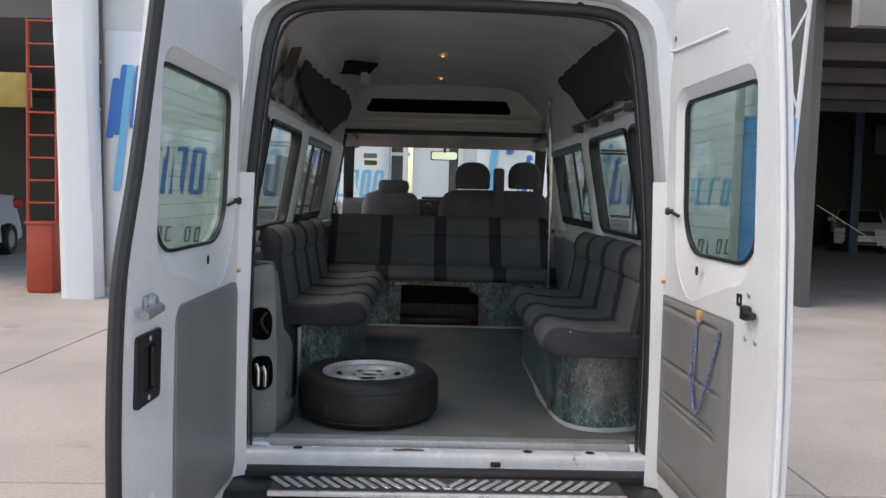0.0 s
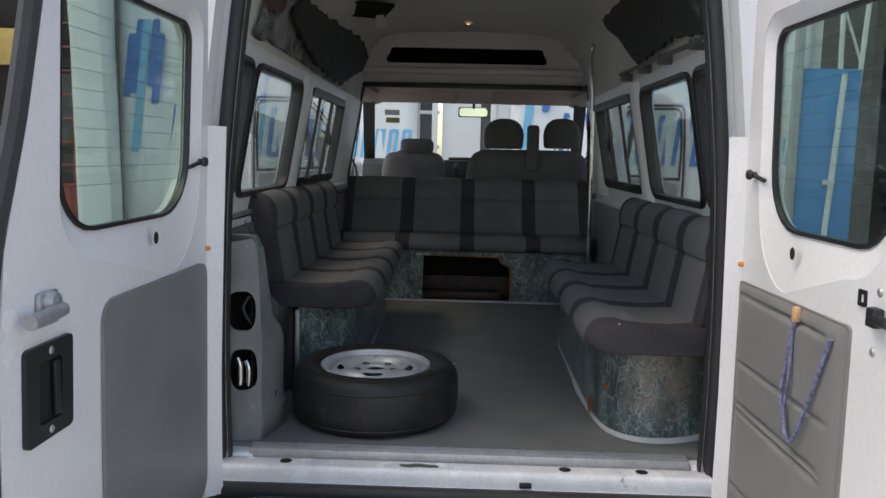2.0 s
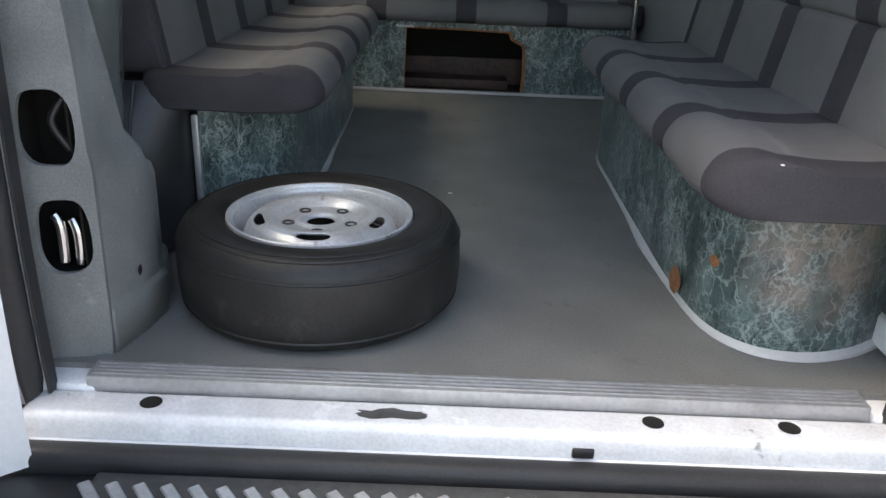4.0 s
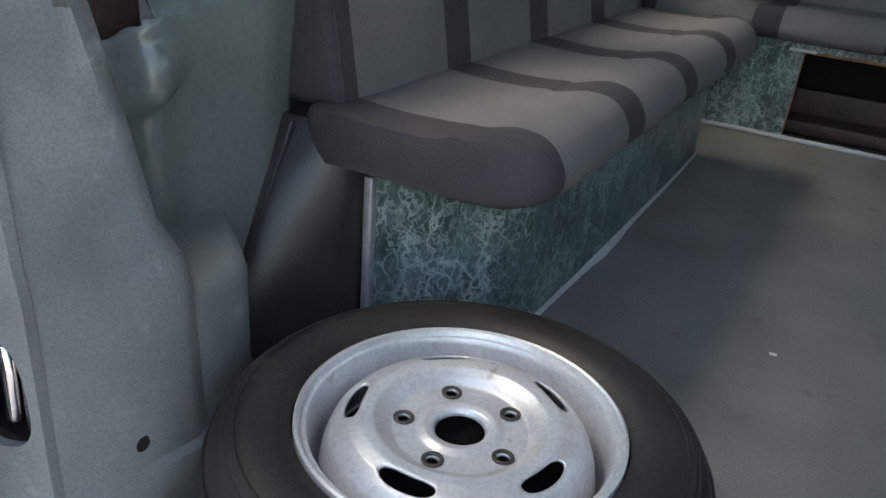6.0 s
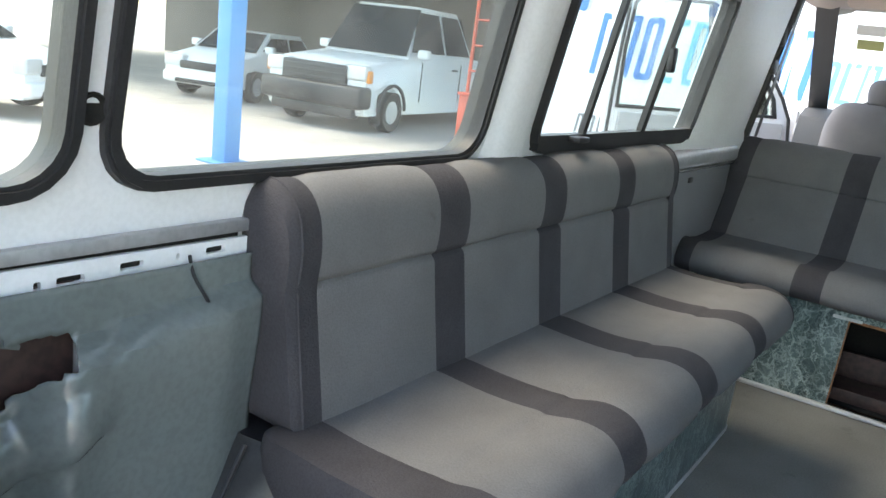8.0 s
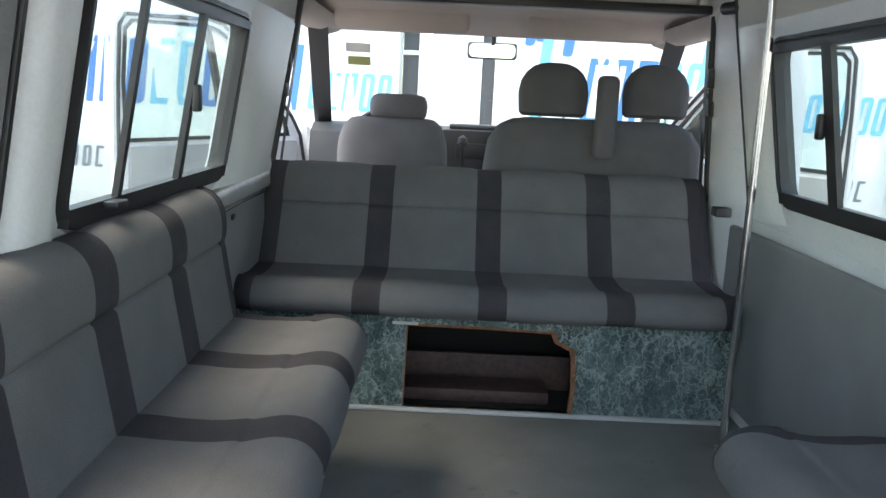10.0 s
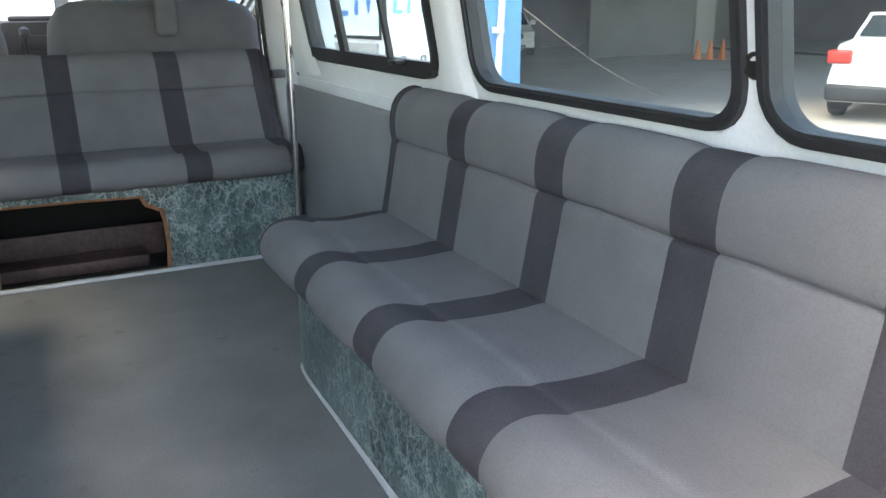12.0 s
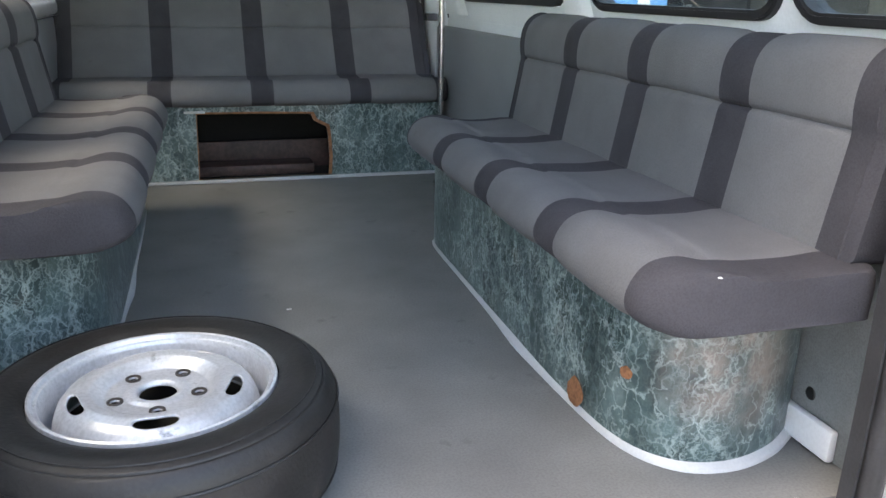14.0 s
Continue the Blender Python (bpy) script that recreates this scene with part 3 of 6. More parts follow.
# rear doors, both folded back to a right angle
def rear_door(s):
    number = 1 if s < 0 else 2
    x0 = s * 0.757
    hang, leaf = (-0.07, 1.13) if s < 0 else (-0.12, 0.975)

    def at(u, v, w):
        # u: from the hinge out, v: height, w: towards the outside of the door
        curl = 0.043 * min(1.0, max(0.0, u) / 0.03)
        lean = curl + 0.02 * (u / 0.9) - 0.03 * max(0.0, v - 0.2) if s > 0 else -curl - 0.018 * u + 0.04 * max(0.0, v - 0.2)
        return (x0 + lean + s * w + s * 0.012 * math.sin(min(1, max(0, v / 1.6)) * 2.2), hang - u * leaf, v)

    door = thing(f"door_{number}", "open white rear door with a flat grey panel and black handle recess" if s < 0 else "open white rear door with a padded grey panel and a hanging rope", "van door", (x0, -0.05, -0.1), kind="structure")
    edge = [(0.0, -0.1), (0.06, -0.13), (0.9, -0.13), (0.93, -0.08), (0.935, 0.5), (0.925, 0.9), (0.895, 1.3), (0.855, 1.6), (0.8, 1.69), (0.2, 1.69), (0.12, 1.66), (0.06, 1.4), (0.02, 0.95), (0.0, 0.7)]
    if s > 0:
        edge = [(u if u < 0.5 else u + 0.02, v) for u, v in edge]
    if s < 0:
        edge = [(0.0, -0.1), (0.06, -0.13), (0.92, -0.13), (0.945, -0.08), (0.956, 0.35), (0.958, 0.62), (0.942, 0.8), (0.876, 1.03), (0.818, 1.31), (0.765, 1.58), (0.72, 1.69)] + edge[9:]
    edge = [(max(u, 0.03), v) for u, v in edge]
    shell = [(min(u, 0.86 - 0.12 * max(0.0, v - 0.7)), v) for u, v in edge] if s < 0 else edge
    skin = 0.045 if s < 0 else 0.03
    flange = [[at(u, v, w) for u, w in ((0.0, 0.0), (0.012, -0.001), (0.022, -0.001), (0.031, 0.0), (0.031, 0.012), (0.0, 0.016))] for v in (-0.1, 0.1, 0.3, 0.5, 0.7, 0.9, 1.05)]
    part("hinge_flange", loft(flange, wrap=True), WHITE, door)
    w0, w1 = (0.12, 0.745) if s < 0 else (0.16, 0.775)
    win = rrect(w0, w1, 0.805, 1.325, (0.16, 0.13, 0.05, 0.05), 6)
    recess = rrect(w0 - 0.035, w1 + 0.035, 0.70, 1.37, (0.2, 0.17, 0.08, 0.08), 6)
    recess = [(u, v - 0.05 * max(0.0, 1 - (v - 0.70) / 0.2) if u < 0.4 else v + 0.035 * max(0.0, 1 - (v - 0.70) / 0.2)) if v < 0.9 else (u, v) for u, v in recess]
    part("inner_skin", plate(edge, [recess], lambda u, v, w: at(u, v, w), 0.03), WHITE, door)
    part("window_recess", ring(recess, win, lambda u, v, w: at(u, v, 0.002 + w + (0.026 if (u, v) in set(win) else 0)), 0.012), WHITE, door)
    part("outer_skin", plate(shell, [win], lambda u, v, w: at(u, v, skin + w), 0.016), WHITE, door)
    part("edge_fold", ring(shell, [(u * 0.985 + 0.007, 0.8 + (v - 0.8) * 0.985) for u, v in shell], lambda u, v, w: at(u, v, skin - 0.016 + w), 0.018), WHITE, door)
    pane = part("pane", plate(win, [], lambda u, v, w: at(u, v, 0.027 + w), 0.004), GLASS_DOOR, door, "greenish heated rear glass", smooth=0)
    pane.visible_shadow = False
    part("glass_seal", ring(rrect(w0 - 0.004, w1 + 0.004, 0.801, 1.329, (0.164, 0.134, 0.054, 0.054), 6), rrect(w0 + 0.006, w1 - 0.006, 0.811, 1.319, (0.154, 0.124, 0.044, 0.044), 6), lambda u, v, w: at(u, v, 0.02 + w), 0.016), BLACK, door)
    wires = bmesh.new()
    for k in range(10):
        z = 0.9 + 0.04 * k
        tube(wires, [at(u, z, 0.0255) for u in (w0 + 0.02, 0.4, w1 - 0.02)], 0.0005, 4)
    tagged(part("heating_wire", wires, BLACK, door), kind="stuff")
    # weather seal along the outer edge
    path = [at(u + 0.014, v, 0.014) for u, v in edge[3:11]] if s < 0 else [at(u + 0.02, v, 0.012) for u, v in ((0.93, -0.1), (0.945, 0.3), (0.943, 0.6), (0.93, 0.95), (0.905, 1.3), (0.865, 1.6), (0.8, 1.68))]
    part("edge_seal", tubed(smooth_curve(path, 4), 0.02 if s < 0 else 0.008, 8), RUBBER if s < 0 else WHITE, door, "black rubber edge seal" if s < 0 else "")
    # panel
    if s < 0:
        pad = part("door_panel", plate(rrect(0.036, 0.63, -0.075, 0.648, (0.06, 0.03, 0.05, 0.05), 5), [], lambda u, v, w: at(u, v, -w), 0.008), PAD, door, "flat grey vinyl door panel")
        tr = part("handle_recess", plate(rrect(0.752, 0.9, 0.424, 0.612, 0.012), [rrect(0.79, 0.862, 0.457, 0.579, 0.01)], lambda u, v, w: at(u, v, -w), 0.01), BLACK, door, "black pull handle plate with two screws")
        # flat black sheet painted for the shade in the cup
        part("handle_cup", plate(rrect(0.79, 0.862, 0.457, 0.579, 0.01), [], lambda u, v, w: at(u, v, -0.002 + w), 0.001), SHADE_BURN_BLACK, tr)
        part("handle_lip", boxed(at(0.8, 0.465, -0.016), at(0.818, 0.572, -0.006), 0.002), BLACK, tr)
        for z in (0.44, 0.595):
            part("screw", spun([(0, 0.013), (0.006, 0.0125), (0.008, 0.01)], at(0.825, z, 0), 12, "x"), ALU, tr)
        latch = part("latch_plate", boxed(at(0.8, 0.645, -0.012), at(0.86, 0.71, 0.0), 0.004), ALU, door, "worn steel latch with a bolt")
        part("bolt", tubed([at(0.82, 0.675, -0.03), at(0.92, 0.67, -0.03)], 0.014, 10), ALU, latch)
        part("boss", spun([(0, 0.03), (0.018, 0.026), (0.022, 0.01)], at(0.83, 0.69, 0), 14, "x"), ALU, latch)
    else:
        def padded(u, v):
            """Height of the stuffed vinyl over the door skin."""
            edge_gap = min(u - 0.038, 0.68 - u, v + 0.03, 0.635 - v)
            high = 0.006 + 0.014 * (1 - math.exp(-max(0.0, edge_gap) / 0.02))
            for seam, a, b in ((0.60, 0.06, 0.6), (0.405, 0.06, 0.62), (0.285, 0.05, 0.6), (0.262, 0.05, 0.6), (0.04, 0.06, 0.6)):
                if a < u < b:
                    high -= 0.013 * math.exp(-((v - seam + 0.012 * (u - 0.3)) / 0.006) ** 2) * min(1, (u - a) / 0.03, (b - u) / 0.03)
            return high + 0.0012 * noise.noise(Vector((u * 14, v * 14, 2)))
        rows = [[at(u, v, -padded(u, v)) for u in [0.038 + 0.642 * k / 26 for k in range(27)]] for v in [-0.03 + 0.665 * q / 110 for q in range(111)]]
        pad = part("door_panel", loft(rows, cap=False), PAD_R, door, "padded grey vinyl door panel with pressed seams")
        part("panel_edge", ring(rrect(0.034, 0.684, -0.034, 0.639, 0.012, 4), rrect(0.044, 0.674, -0.024, 0.629, 0.008, 4), lambda u, v, w: at(u, v, -w), 0.0075), PAD_R, pad)
        part("rope_hook", boxed(at(0.438, 0.6, -0.028), at(0.46, 0.638, -0.01), 0.006), HOOK, door, "faded orange plastic rope hook")
        lock = part("latch", boxed(at(0.775, 0.66, -0.024), at(0.808, 0.7, 0), 0.005), BLACK, door, "black door latch with a round bolt")
        part("bolt", tubed([at(0.8, 0.678, -0.016), at(0.85, 0.678, -0.016)], 0.011, 10), BLACK, lock)
        part("square_socket", plate(rrect(0.705, 0.737, 0.69, 0.725, 0.004), [rrect(0.713, 0.729, 0.699, 0.716, 0.002)], lambda u, v, w: at(u, v, -w), 0.004), BLACK, door)
        for u, z in ((0.785, 0.73), (0.77, 0.605), (0.835, 0.605)):
            part("screw", spun([(0, -0.005), (0.007, -0.004), (0.01, 0.0)], at(u, z, 0), 12, "x"), ALU, door)
        part("pressed_crease", tubed(smooth_curve([at(0.6, 1.49, 0), at(0.3, 1.5, -0.002), at(0.1, 1.51, -0.002), at(0.07, 1.53, 0), at(0.075, 1.57, 0)], 4), 0.006, 6), WHITE, door)
    knob = part("hinge_knob", spun([(0, 0.028), (0.012, 0.025), (0.015, 0.016), (0.009, 0.01), (0.009, 0)] if s < 0 else [(0, -0.028), (0.012, -0.025), (0.015, -0.016), (0.009, -0.01), (0.009, 0)], at(0.1, 0.945, 0), 16, "x"), BLACK, door, "black rubber stop knob")
    part("knob_arm", tubed([at(0.105, 0.945, -0.01), at(0.15, 0.93, 0.006)], 0.006, 6), BLACK, door)
    part("buffer", spun([(0, 0.014), (0.006, 0.013), (0.008, 0)] if s < 0 else [(0, -0.014), (0.006, -0.013), (0.008, 0)], at(0.03, 0.685, 0), 12, "x"), AMBER, door, "orange plastic buffer")
    # slot and trim holes are flat discs with their shade painted on
    part("drain_slot", spun([(0, 0.001 * -s), (0.016, 0.001 * -s)], at(0.37, 0.757, -0.002), 14, "x"), SHADE_BURN_BLACK, door)
    for u, z in ((0.12, 1.55), (0.55, 1.6)):
        part("trim_hole", spun([(0, 0.001 * -s), (0.009, 0.001 * -s)], at(u, z, -0.001), 12, "x"), SHADE_BURN_BLACK, door)
    return door


rear_door(-1)
rear_door(1)
arm = thing("check_strap", "chromed door check rod on a black bracket", "door check", (0.82, 0.04, 0.55))
part("bracket", boxed((0.812, 0.02, 0.515), (0.842, 0.044, 0.57), 0.005), STEEL, arm)
part("rod", tubed([(0.828, 0.02, 0.542), (0.80, -0.09, 0.50)], 0.01), CHROME, arm)

rope = bmesh.new()
pts = smooth_curve([(0.785, -0.56, 0.61), (0.781, -0.535, 0.49), (0.779, -0.525, 0.40), (0.779, -0.57, 0.32), (0.78, -0.61, 0.33), (0.783, -0.68, 0.46), (0.787, -0.745, 0.60)], 8)
tube(rope, pts, 0.0052, 7)
pts = smooth_curve([(0.785, -0.55, 0.62), (0.779, -0.56, 0.46), (0.779, -0.547, 0.38), (0.779, -0.565, 0.322)], 6)
tube(rope, pts, 0.0045, 7)
solo("rope", rope, ROPE_M, "blue and white braided rope looped on the door panel", "rope")


# ---- front of the passenger area ----
front = thing("wall_front", "grey bulkhead over the cab with a blackened storage recess", "bulkhead", (0, 3.45, 1.45), kind="structure")
upper = whole([(0.83, 1.46)] + [(x + 0.025, z + 0.01) for x, z in UPPER[1:]] + [(x + 0.02 * (x > 0.1), z + 0.02) for x, z in ROOF[1:]])
vent = rrect(-0.61, 0.56, 1.635, 1.745, 0.03)
vent = [(u * (1.0 if v < 1.69 else 0.95), v) for u, v in vent]
part("bulkhead_panel", plate(upper, [vent], lambda u, v, w: (u, 3.45 + w, v), 0.03), LINER, front)
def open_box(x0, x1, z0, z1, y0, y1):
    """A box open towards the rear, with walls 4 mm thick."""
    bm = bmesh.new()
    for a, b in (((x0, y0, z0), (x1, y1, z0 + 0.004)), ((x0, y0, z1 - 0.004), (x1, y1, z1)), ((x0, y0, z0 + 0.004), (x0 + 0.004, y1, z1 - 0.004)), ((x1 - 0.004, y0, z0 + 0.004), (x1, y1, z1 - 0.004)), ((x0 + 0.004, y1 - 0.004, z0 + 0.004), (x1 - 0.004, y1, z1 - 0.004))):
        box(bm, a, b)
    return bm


# inside painted near black so the recess looks unlit
part("recess_box", open_box(-0.66, 0.62, 1.6, 1.78, 3.485, 3.9), SHADE_BURN_BLACK, front, "storage recess over the cab, painted near black inside")
part("header_ledge", boxed((-0.8, 3.39, 1.555), (0.815, 3.455, 1.6), 0.015), LINER, front)
part("bulkhead_corner", boxed((0.6, 3.482, 1.5), (0.97, 3.5, 1.9)), LINER, front)
part("bulkhead_edge", boxed((0.81, 3.445, 1.462), (0.95, 3.475, 1.66)), LINER, front)
part("header_strip", boxed((-0.8, 3.4, 1.455), (0.85, 3.47, 1.49), 0.006), BLACK, front, "dark strip along the cab header")

for s in (-1, 1):
    post = thing("door_post", "white steel body post behind the cab door with a dark seal", "post", (s * 0.86, 3.4, 0), kind="structure")
    back, out, lean = (0.08, 0.105, 0.17) if s < 0 else (0.0, 0.115, 0.06)
    outline = ((0.99, 3.22 + back), (0.86 + out, 3.23 + back), (0.815 + out, 3.27 + back), (0.80 + out, 3.35 + back), (0.81 + out, 3.45), (0.99, 3.47)) if s < 0 else ((1.09, 2.97), (0.985, 3.02), (0.93, 3.1), (0.905, 3.2), (0.9, 3.32), (0.915, 3.45), (1.09, 3.47))
    rows = [[(s * (a - lean * max(0, z - 0.7)), y, z) for a, y in outline] for z in (0, 0.4, 0.75, 1.1, 1.5)]
    part("post_body", loft(rows, wrap=True), WHITE_IN, post)
    part("post_seal", tubed([(s * (0.798 + out - lean * max(0, z - 0.7)), 3.41, z) for z in (0.02, 0.4, 0.75, 1.1, 1.45)], 0.02, 8), RUBBER, post)
    if s < 0:
        part("edge_seal", tubed([(s * (0.818 + out - lean * max(0, z - 0.7)), 3.258 + back, z) for z in (0.02, 0.4, 0.75, 1.1, 1.45)], 0.013, 8), RUBBER, post)
    part("belt_webbing", plate([(3.41, 0.5), (3.45, 0.5), (3.45, 1.36), (3.41, 1.36)], [], lambda u, v, w: (s * (0.786 + out - lean * max(0, v - 0.7) + w), u + 0.03, v), 0.003), BLACK, post)

# ---- bench seats ----
SEAT = [(-0.05, 0.342), (-0.05, 0.425), (0.0, 0.437), (0.09, 0.433), (0.19, 0.434), (0.235, 0.438), (0.252, 0.4365), (0.27, 0.440), (0.32, 0.450), (0.365, 0.447), (0.395, 0.432), (0.415, 0.405), (0.42, 0.382), (0.412, 0.362), (0.385, 0.347), (0.32, 0.342)]
BACK = [(0.004, 0.425), (-0.008, 0.5), (-0.024, 0.6), (-0.032, 0.652), (-0.041, 0.664), (-0.031, 0.676), (-0.028, 0.72), (-0.036, 0.77), (-0.058, 0.805), (-0.092, 0.822), (-0.122, 0.815), (-0.142, 0.785), (-0.15, 0.72), (-0.15, 0.62), (-0.15, 0.52), (-0.15, 0.45), (-0.14, 0.428), (-0.06, 0.425)]


def cushion(profile, place, u0, u1, swell, round0=False, round1=False, crease=True):
    """A stuffed length of seat or back from u0 to u1."""
    if not crease:
        profile = [p for k, p in enumerate(profile) if not (p in (SEAT[6], BACK[4]))]
    pts = [Vector((d, z, 0)) for d, z in profile]
    fine = smooth_curve([*pts, pts[0]], 3)[:-1]
    cd, cz = sum(p.x for p in fine) / len(fine), sum(p.y for p in fine) / len(fine)
    steps = [k / 8 for k in range(9)]
    rows = []
    for t in steps:
        u = u0 + (u1 - u0) * t
        puff = swell * (1 - (2 * t - 1) ** 6)
        shrink = 1.0
        if round0 and t < 0.3:
            shrink = 1 - 0.10 * (1 - t / 0.3) ** 2
        if round1 and t > 0.7:
            shrink = 1 - 0.10 * ((t - 0.7) / 0.3) ** 2
        cut = 0.0
        if round0:
            cut = 1 - math.sqrt(1 - (1 - min(1, t / 0.95)) ** 2)
        if round1:
            cut = max(cut, 1 - math.sqrt(1 - (1 - min(1, (1 - t) / 0.95)) ** 2))
        row = []
        for p in fine:
            away = Vector((p.x - cd, p.y - cz))
            q = away * shrink + away.normalized() * puff
            wob = 0.0025 * noise.noise(Vector((u * 6, p.x * 9, p.y * 9)))
            d = cd + q.x
            if d > 0.2:
                d = 0.2 + (d - 0.2) * (1 - 0.48 * cut)
            row.append(place(u, d, cz + q.y + wob))
        rows.append(row)
    return loft(rows, wrap=True)


def bench(name, label, at, place, pieces, deep=1.0, lean=0.0, inset=0.0, trim=0.0, tall=1.0):
    seat = thing(name, label, "bench seat", at, "bench seats of the van")
    n = len(pieces)
    for k, (u0, u1, dark) in enumerate(pieces):
        mat, sort = (CLOTH_DARK, "stripe") if dark else (CLOTH, "panel")
        swell = 0.002 if dark else 0.007
        flags = dict(round0=k == 0, round1=k == n - 1)
        part(f"seat_{sort}", cushion(SEAT, lambda u, d, z: place(u, d * deep, z), u0 - (trim if k == 1 else 0), u1 - (trim if k == 0 else 0), swell, **flags, crease=0 < k < n - 1), mat, seat, "charcoal cloth seat band" if dark else "light grey cloth seat cushion")
        part(f"back_{sort}", cushion(BACK, lambda u, d, z: place(u, d - lean * max(0, z - 0.43), 0.43 + (z - 0.43) * tall), u0 + (inset if k == 0 else 0), u1, swell * 0.8, **flags, crease=0 < k < n - 1), mat, seat, "charcoal cloth back band" if dark else "light grey cloth backrest")
        if not flags["round0"] and not flags["round1"]:
            continue
        # the seam where the side of the end cushion is sewn in
        seam = u0 + inset + 0.34 * (u1 - u0 - inset) if k == 0 else u1 - 0.34 * (u1 - u0)
        line = smooth_curve([(d, z, 0) for d, z in BACK[:12]], 3)
        part("seam_piping", tubed([place(seam, (p.x + 0.061) * 1.005 - 0.061 - lean * max(0, p.y - 0.43), 0.43 + (0.62 + (p.y - 0.62) * 1.005 - 0.43) * tall) for p in line], 0.0035, 6), CLOTH_DARK, seat)
    return seat


right_bench = bench("bench_seat", "grey striped cloth bench along the wall on a marbled base", (0.7, 0.9, 0), lambda u, d, z: (0.764 - d, u, z), [(0.092, 0.204, True), (0.204, 0.475, False), (0.475, 0.573, True), (0.573, 0.865, False), (0.865, 0.962, True), (0.962, 1.257, False), (1.257, 1.347, True), (1.347, 1.66, False), (1.66, 1.705, True)], 0.87, 0.0, 0.03, 0.014, 0.885)
left_bench = bench("bench_seat", "grey striped cloth bench behind the black wheel arch", (-0.7, 1.5, 0), lambda u, d, z: (-0.765 + d, u, z), [(0.735, 0.832, True), (0.832, 1.137, False), (1.137, 1.235, True), (1.235, 1.536, False), (1.536, 1.641, True), (1.641, 1.946, False), (1.946, 2.054, True), (2.054, 2.36, False), (2.36, 2.41, True)], 0.925, 0.0, 0.035, 0.0, 0.95)
front_bench = bench("bench_seat", "grey striped cloth bench across the front of the passenger area", (0, 3.0, 0), lambda u, d, z: (u, 3.147 - d, z),
                    [(-0.905, -0.81, True), (-0.81, -0.468, False), (-0.468, -0.373, True), (-0.373, -0.04, False), (-0.04, 0.057, True), (0.057, 0.396, False), (0.396, 0.492, True), (0.492, 0.80, False), (0.80, 0.88, True)], 0.95, 0.45, tall=0.955)


def skirt(path, top, mat, parent, label):
    """A standing panel bent along a path on the floor."""
    line = smooth_curve(path, 6)
    mid = sum(line, Vector()) / len(line)
    inner = [p + (mid - p).normalized() * 0.012 for p in line]
    rows = [[(p.x, p.y, z) for p in line] + [(p.x, p.y, z) for p in inner[::-1]] for z in (0.001, top * 0.5, top)]
    part("marbled_base", loft(rows, wrap=True), mat, parent, label)
    outer = [p + (p - mid).normalized() * 0.006 for p in line]
    part("floor_trim", loft([[(p.x, p.y, 0.001), ((p + (p - mid).normalized() * 0.016).x, (p + (p - mid).normalized() * 0.016).y, 0.001), ((p + (p - mid).normalized() * 0.014).x, (p + (p - mid).normalized() * 0.014).y, 0.008), (p.x, p.y, 0.016)] for p in line], wrap=True), TRIM_PALE, parent, "pale trim strip along the floor")


skirt([(0.69, 1.70, 0), (0.54, 1.705, 0), (0.497, 1.665, 0), (0.49, 1.3, 0), (0.488, 0.9, 0), (0.488, 0.6, 0), (0.508, 0.375, 0), (0.57, 0.268, 0), (0.67, 0.236, 0), (0.78, 0.262, 0), (0.865, 0.315, 0)], 0.345, MARBLE_STAINED, right_bench, "green marbled laminate base with a rounded end, stained brown")
skirt([(-0.695, 0.79, 0), (-0.61, 0.835, 0), (-0.53, 0.905, 0), (-0.485, 1.0, 0), (-0.475, 1.15, 0), (-0.475, 1.6, 0), (-0.48, 2.2, 0), (-0.505, 2.38, 0), (-0.66, 2.39, 0)], 0.345, MARBLE, left_bench, "green marbled laminate base")
part("corner_trim", boxed((-0.71, 0.776, 0.0), (-0.692, 0.794, 0.325), 0.004), ALU, left_bench, "aluminium corner edge")
# broken patches where the laminate has chipped off
for (y, z, r, k) in ((0.495, 0.05, 0.045, 1), (0.35, 0.162, 0.018, 2)):
    loop = [(y + r * (0.8 + 0.35 * noise.noise(Vector((a * 0.9, k, 3)))) * math.cos(a) * 0.9, z + r * (0.7 + 0.3 * noise.noise(Vector((a, k, 7)))) * math.sin(a)) for a in [q * math.tau / 18 for q in range(18)]]
    chip = bmesh.new()
    vs = [chip.verts.new((0.4755 + max(0.0, 0.57 - u) * 0.09 + max(0.0, 0.4 - u) * 0.35 - 0.003, u, max(0.004, v))) for u, v in loop]
    chip.faces.new(vs)
    bmesh.ops.solidify(chip, geom=chip.faces[:], thickness=0.004)
    part("chipped_patch", chip, WOOD, right_bench, "bare brown board where laminate broke off")
part("wall_kick_strip", boxed((0.858, 0.19, 0.006), (0.877, 0.41, 0.072), 0.006), WHITE_IN, right_bench, "white wooden batten at the wall")

hatch = [(-0.283, 0.016), (0.296, 0.016), (0.302, 0.1), (0.297, 0.2), (0.29, 0.24), (0.235, 0.268), (0.22, 0.3), (0.0, 0.306), (-0.276, 0.308)]
part("marbled_front", plate([(-0.86, 0.0), (0.84, 0.0), (0.84, 0.345), (-0.86, 0.345)], [hatch], lambda u, v, w: (u, 2.806 + w, v), 0.016), MARBLE, front_bench, "green marbled laminate front with a cut-out")
part("raw_edge", ring([(u * 1.0 + (0.014 if u > 0.1 else 0.004 * (1 if u > 0 else -1)), v + (0.008 if v > 0.1 else 0)) for u, v in hatch], [(u, v) for u, v in hatch], lambda u, v, w: (u, 2.803 + w, v), 0.02), WOOD, front_bench, "bare brown board edge")
part("floor_trim", boxed((-0.86, 2.781, 0.001), (0.84, 2.804, 0.014), 0.004), TRIM_PALE, front_bench, "pale trim strip along the floor")
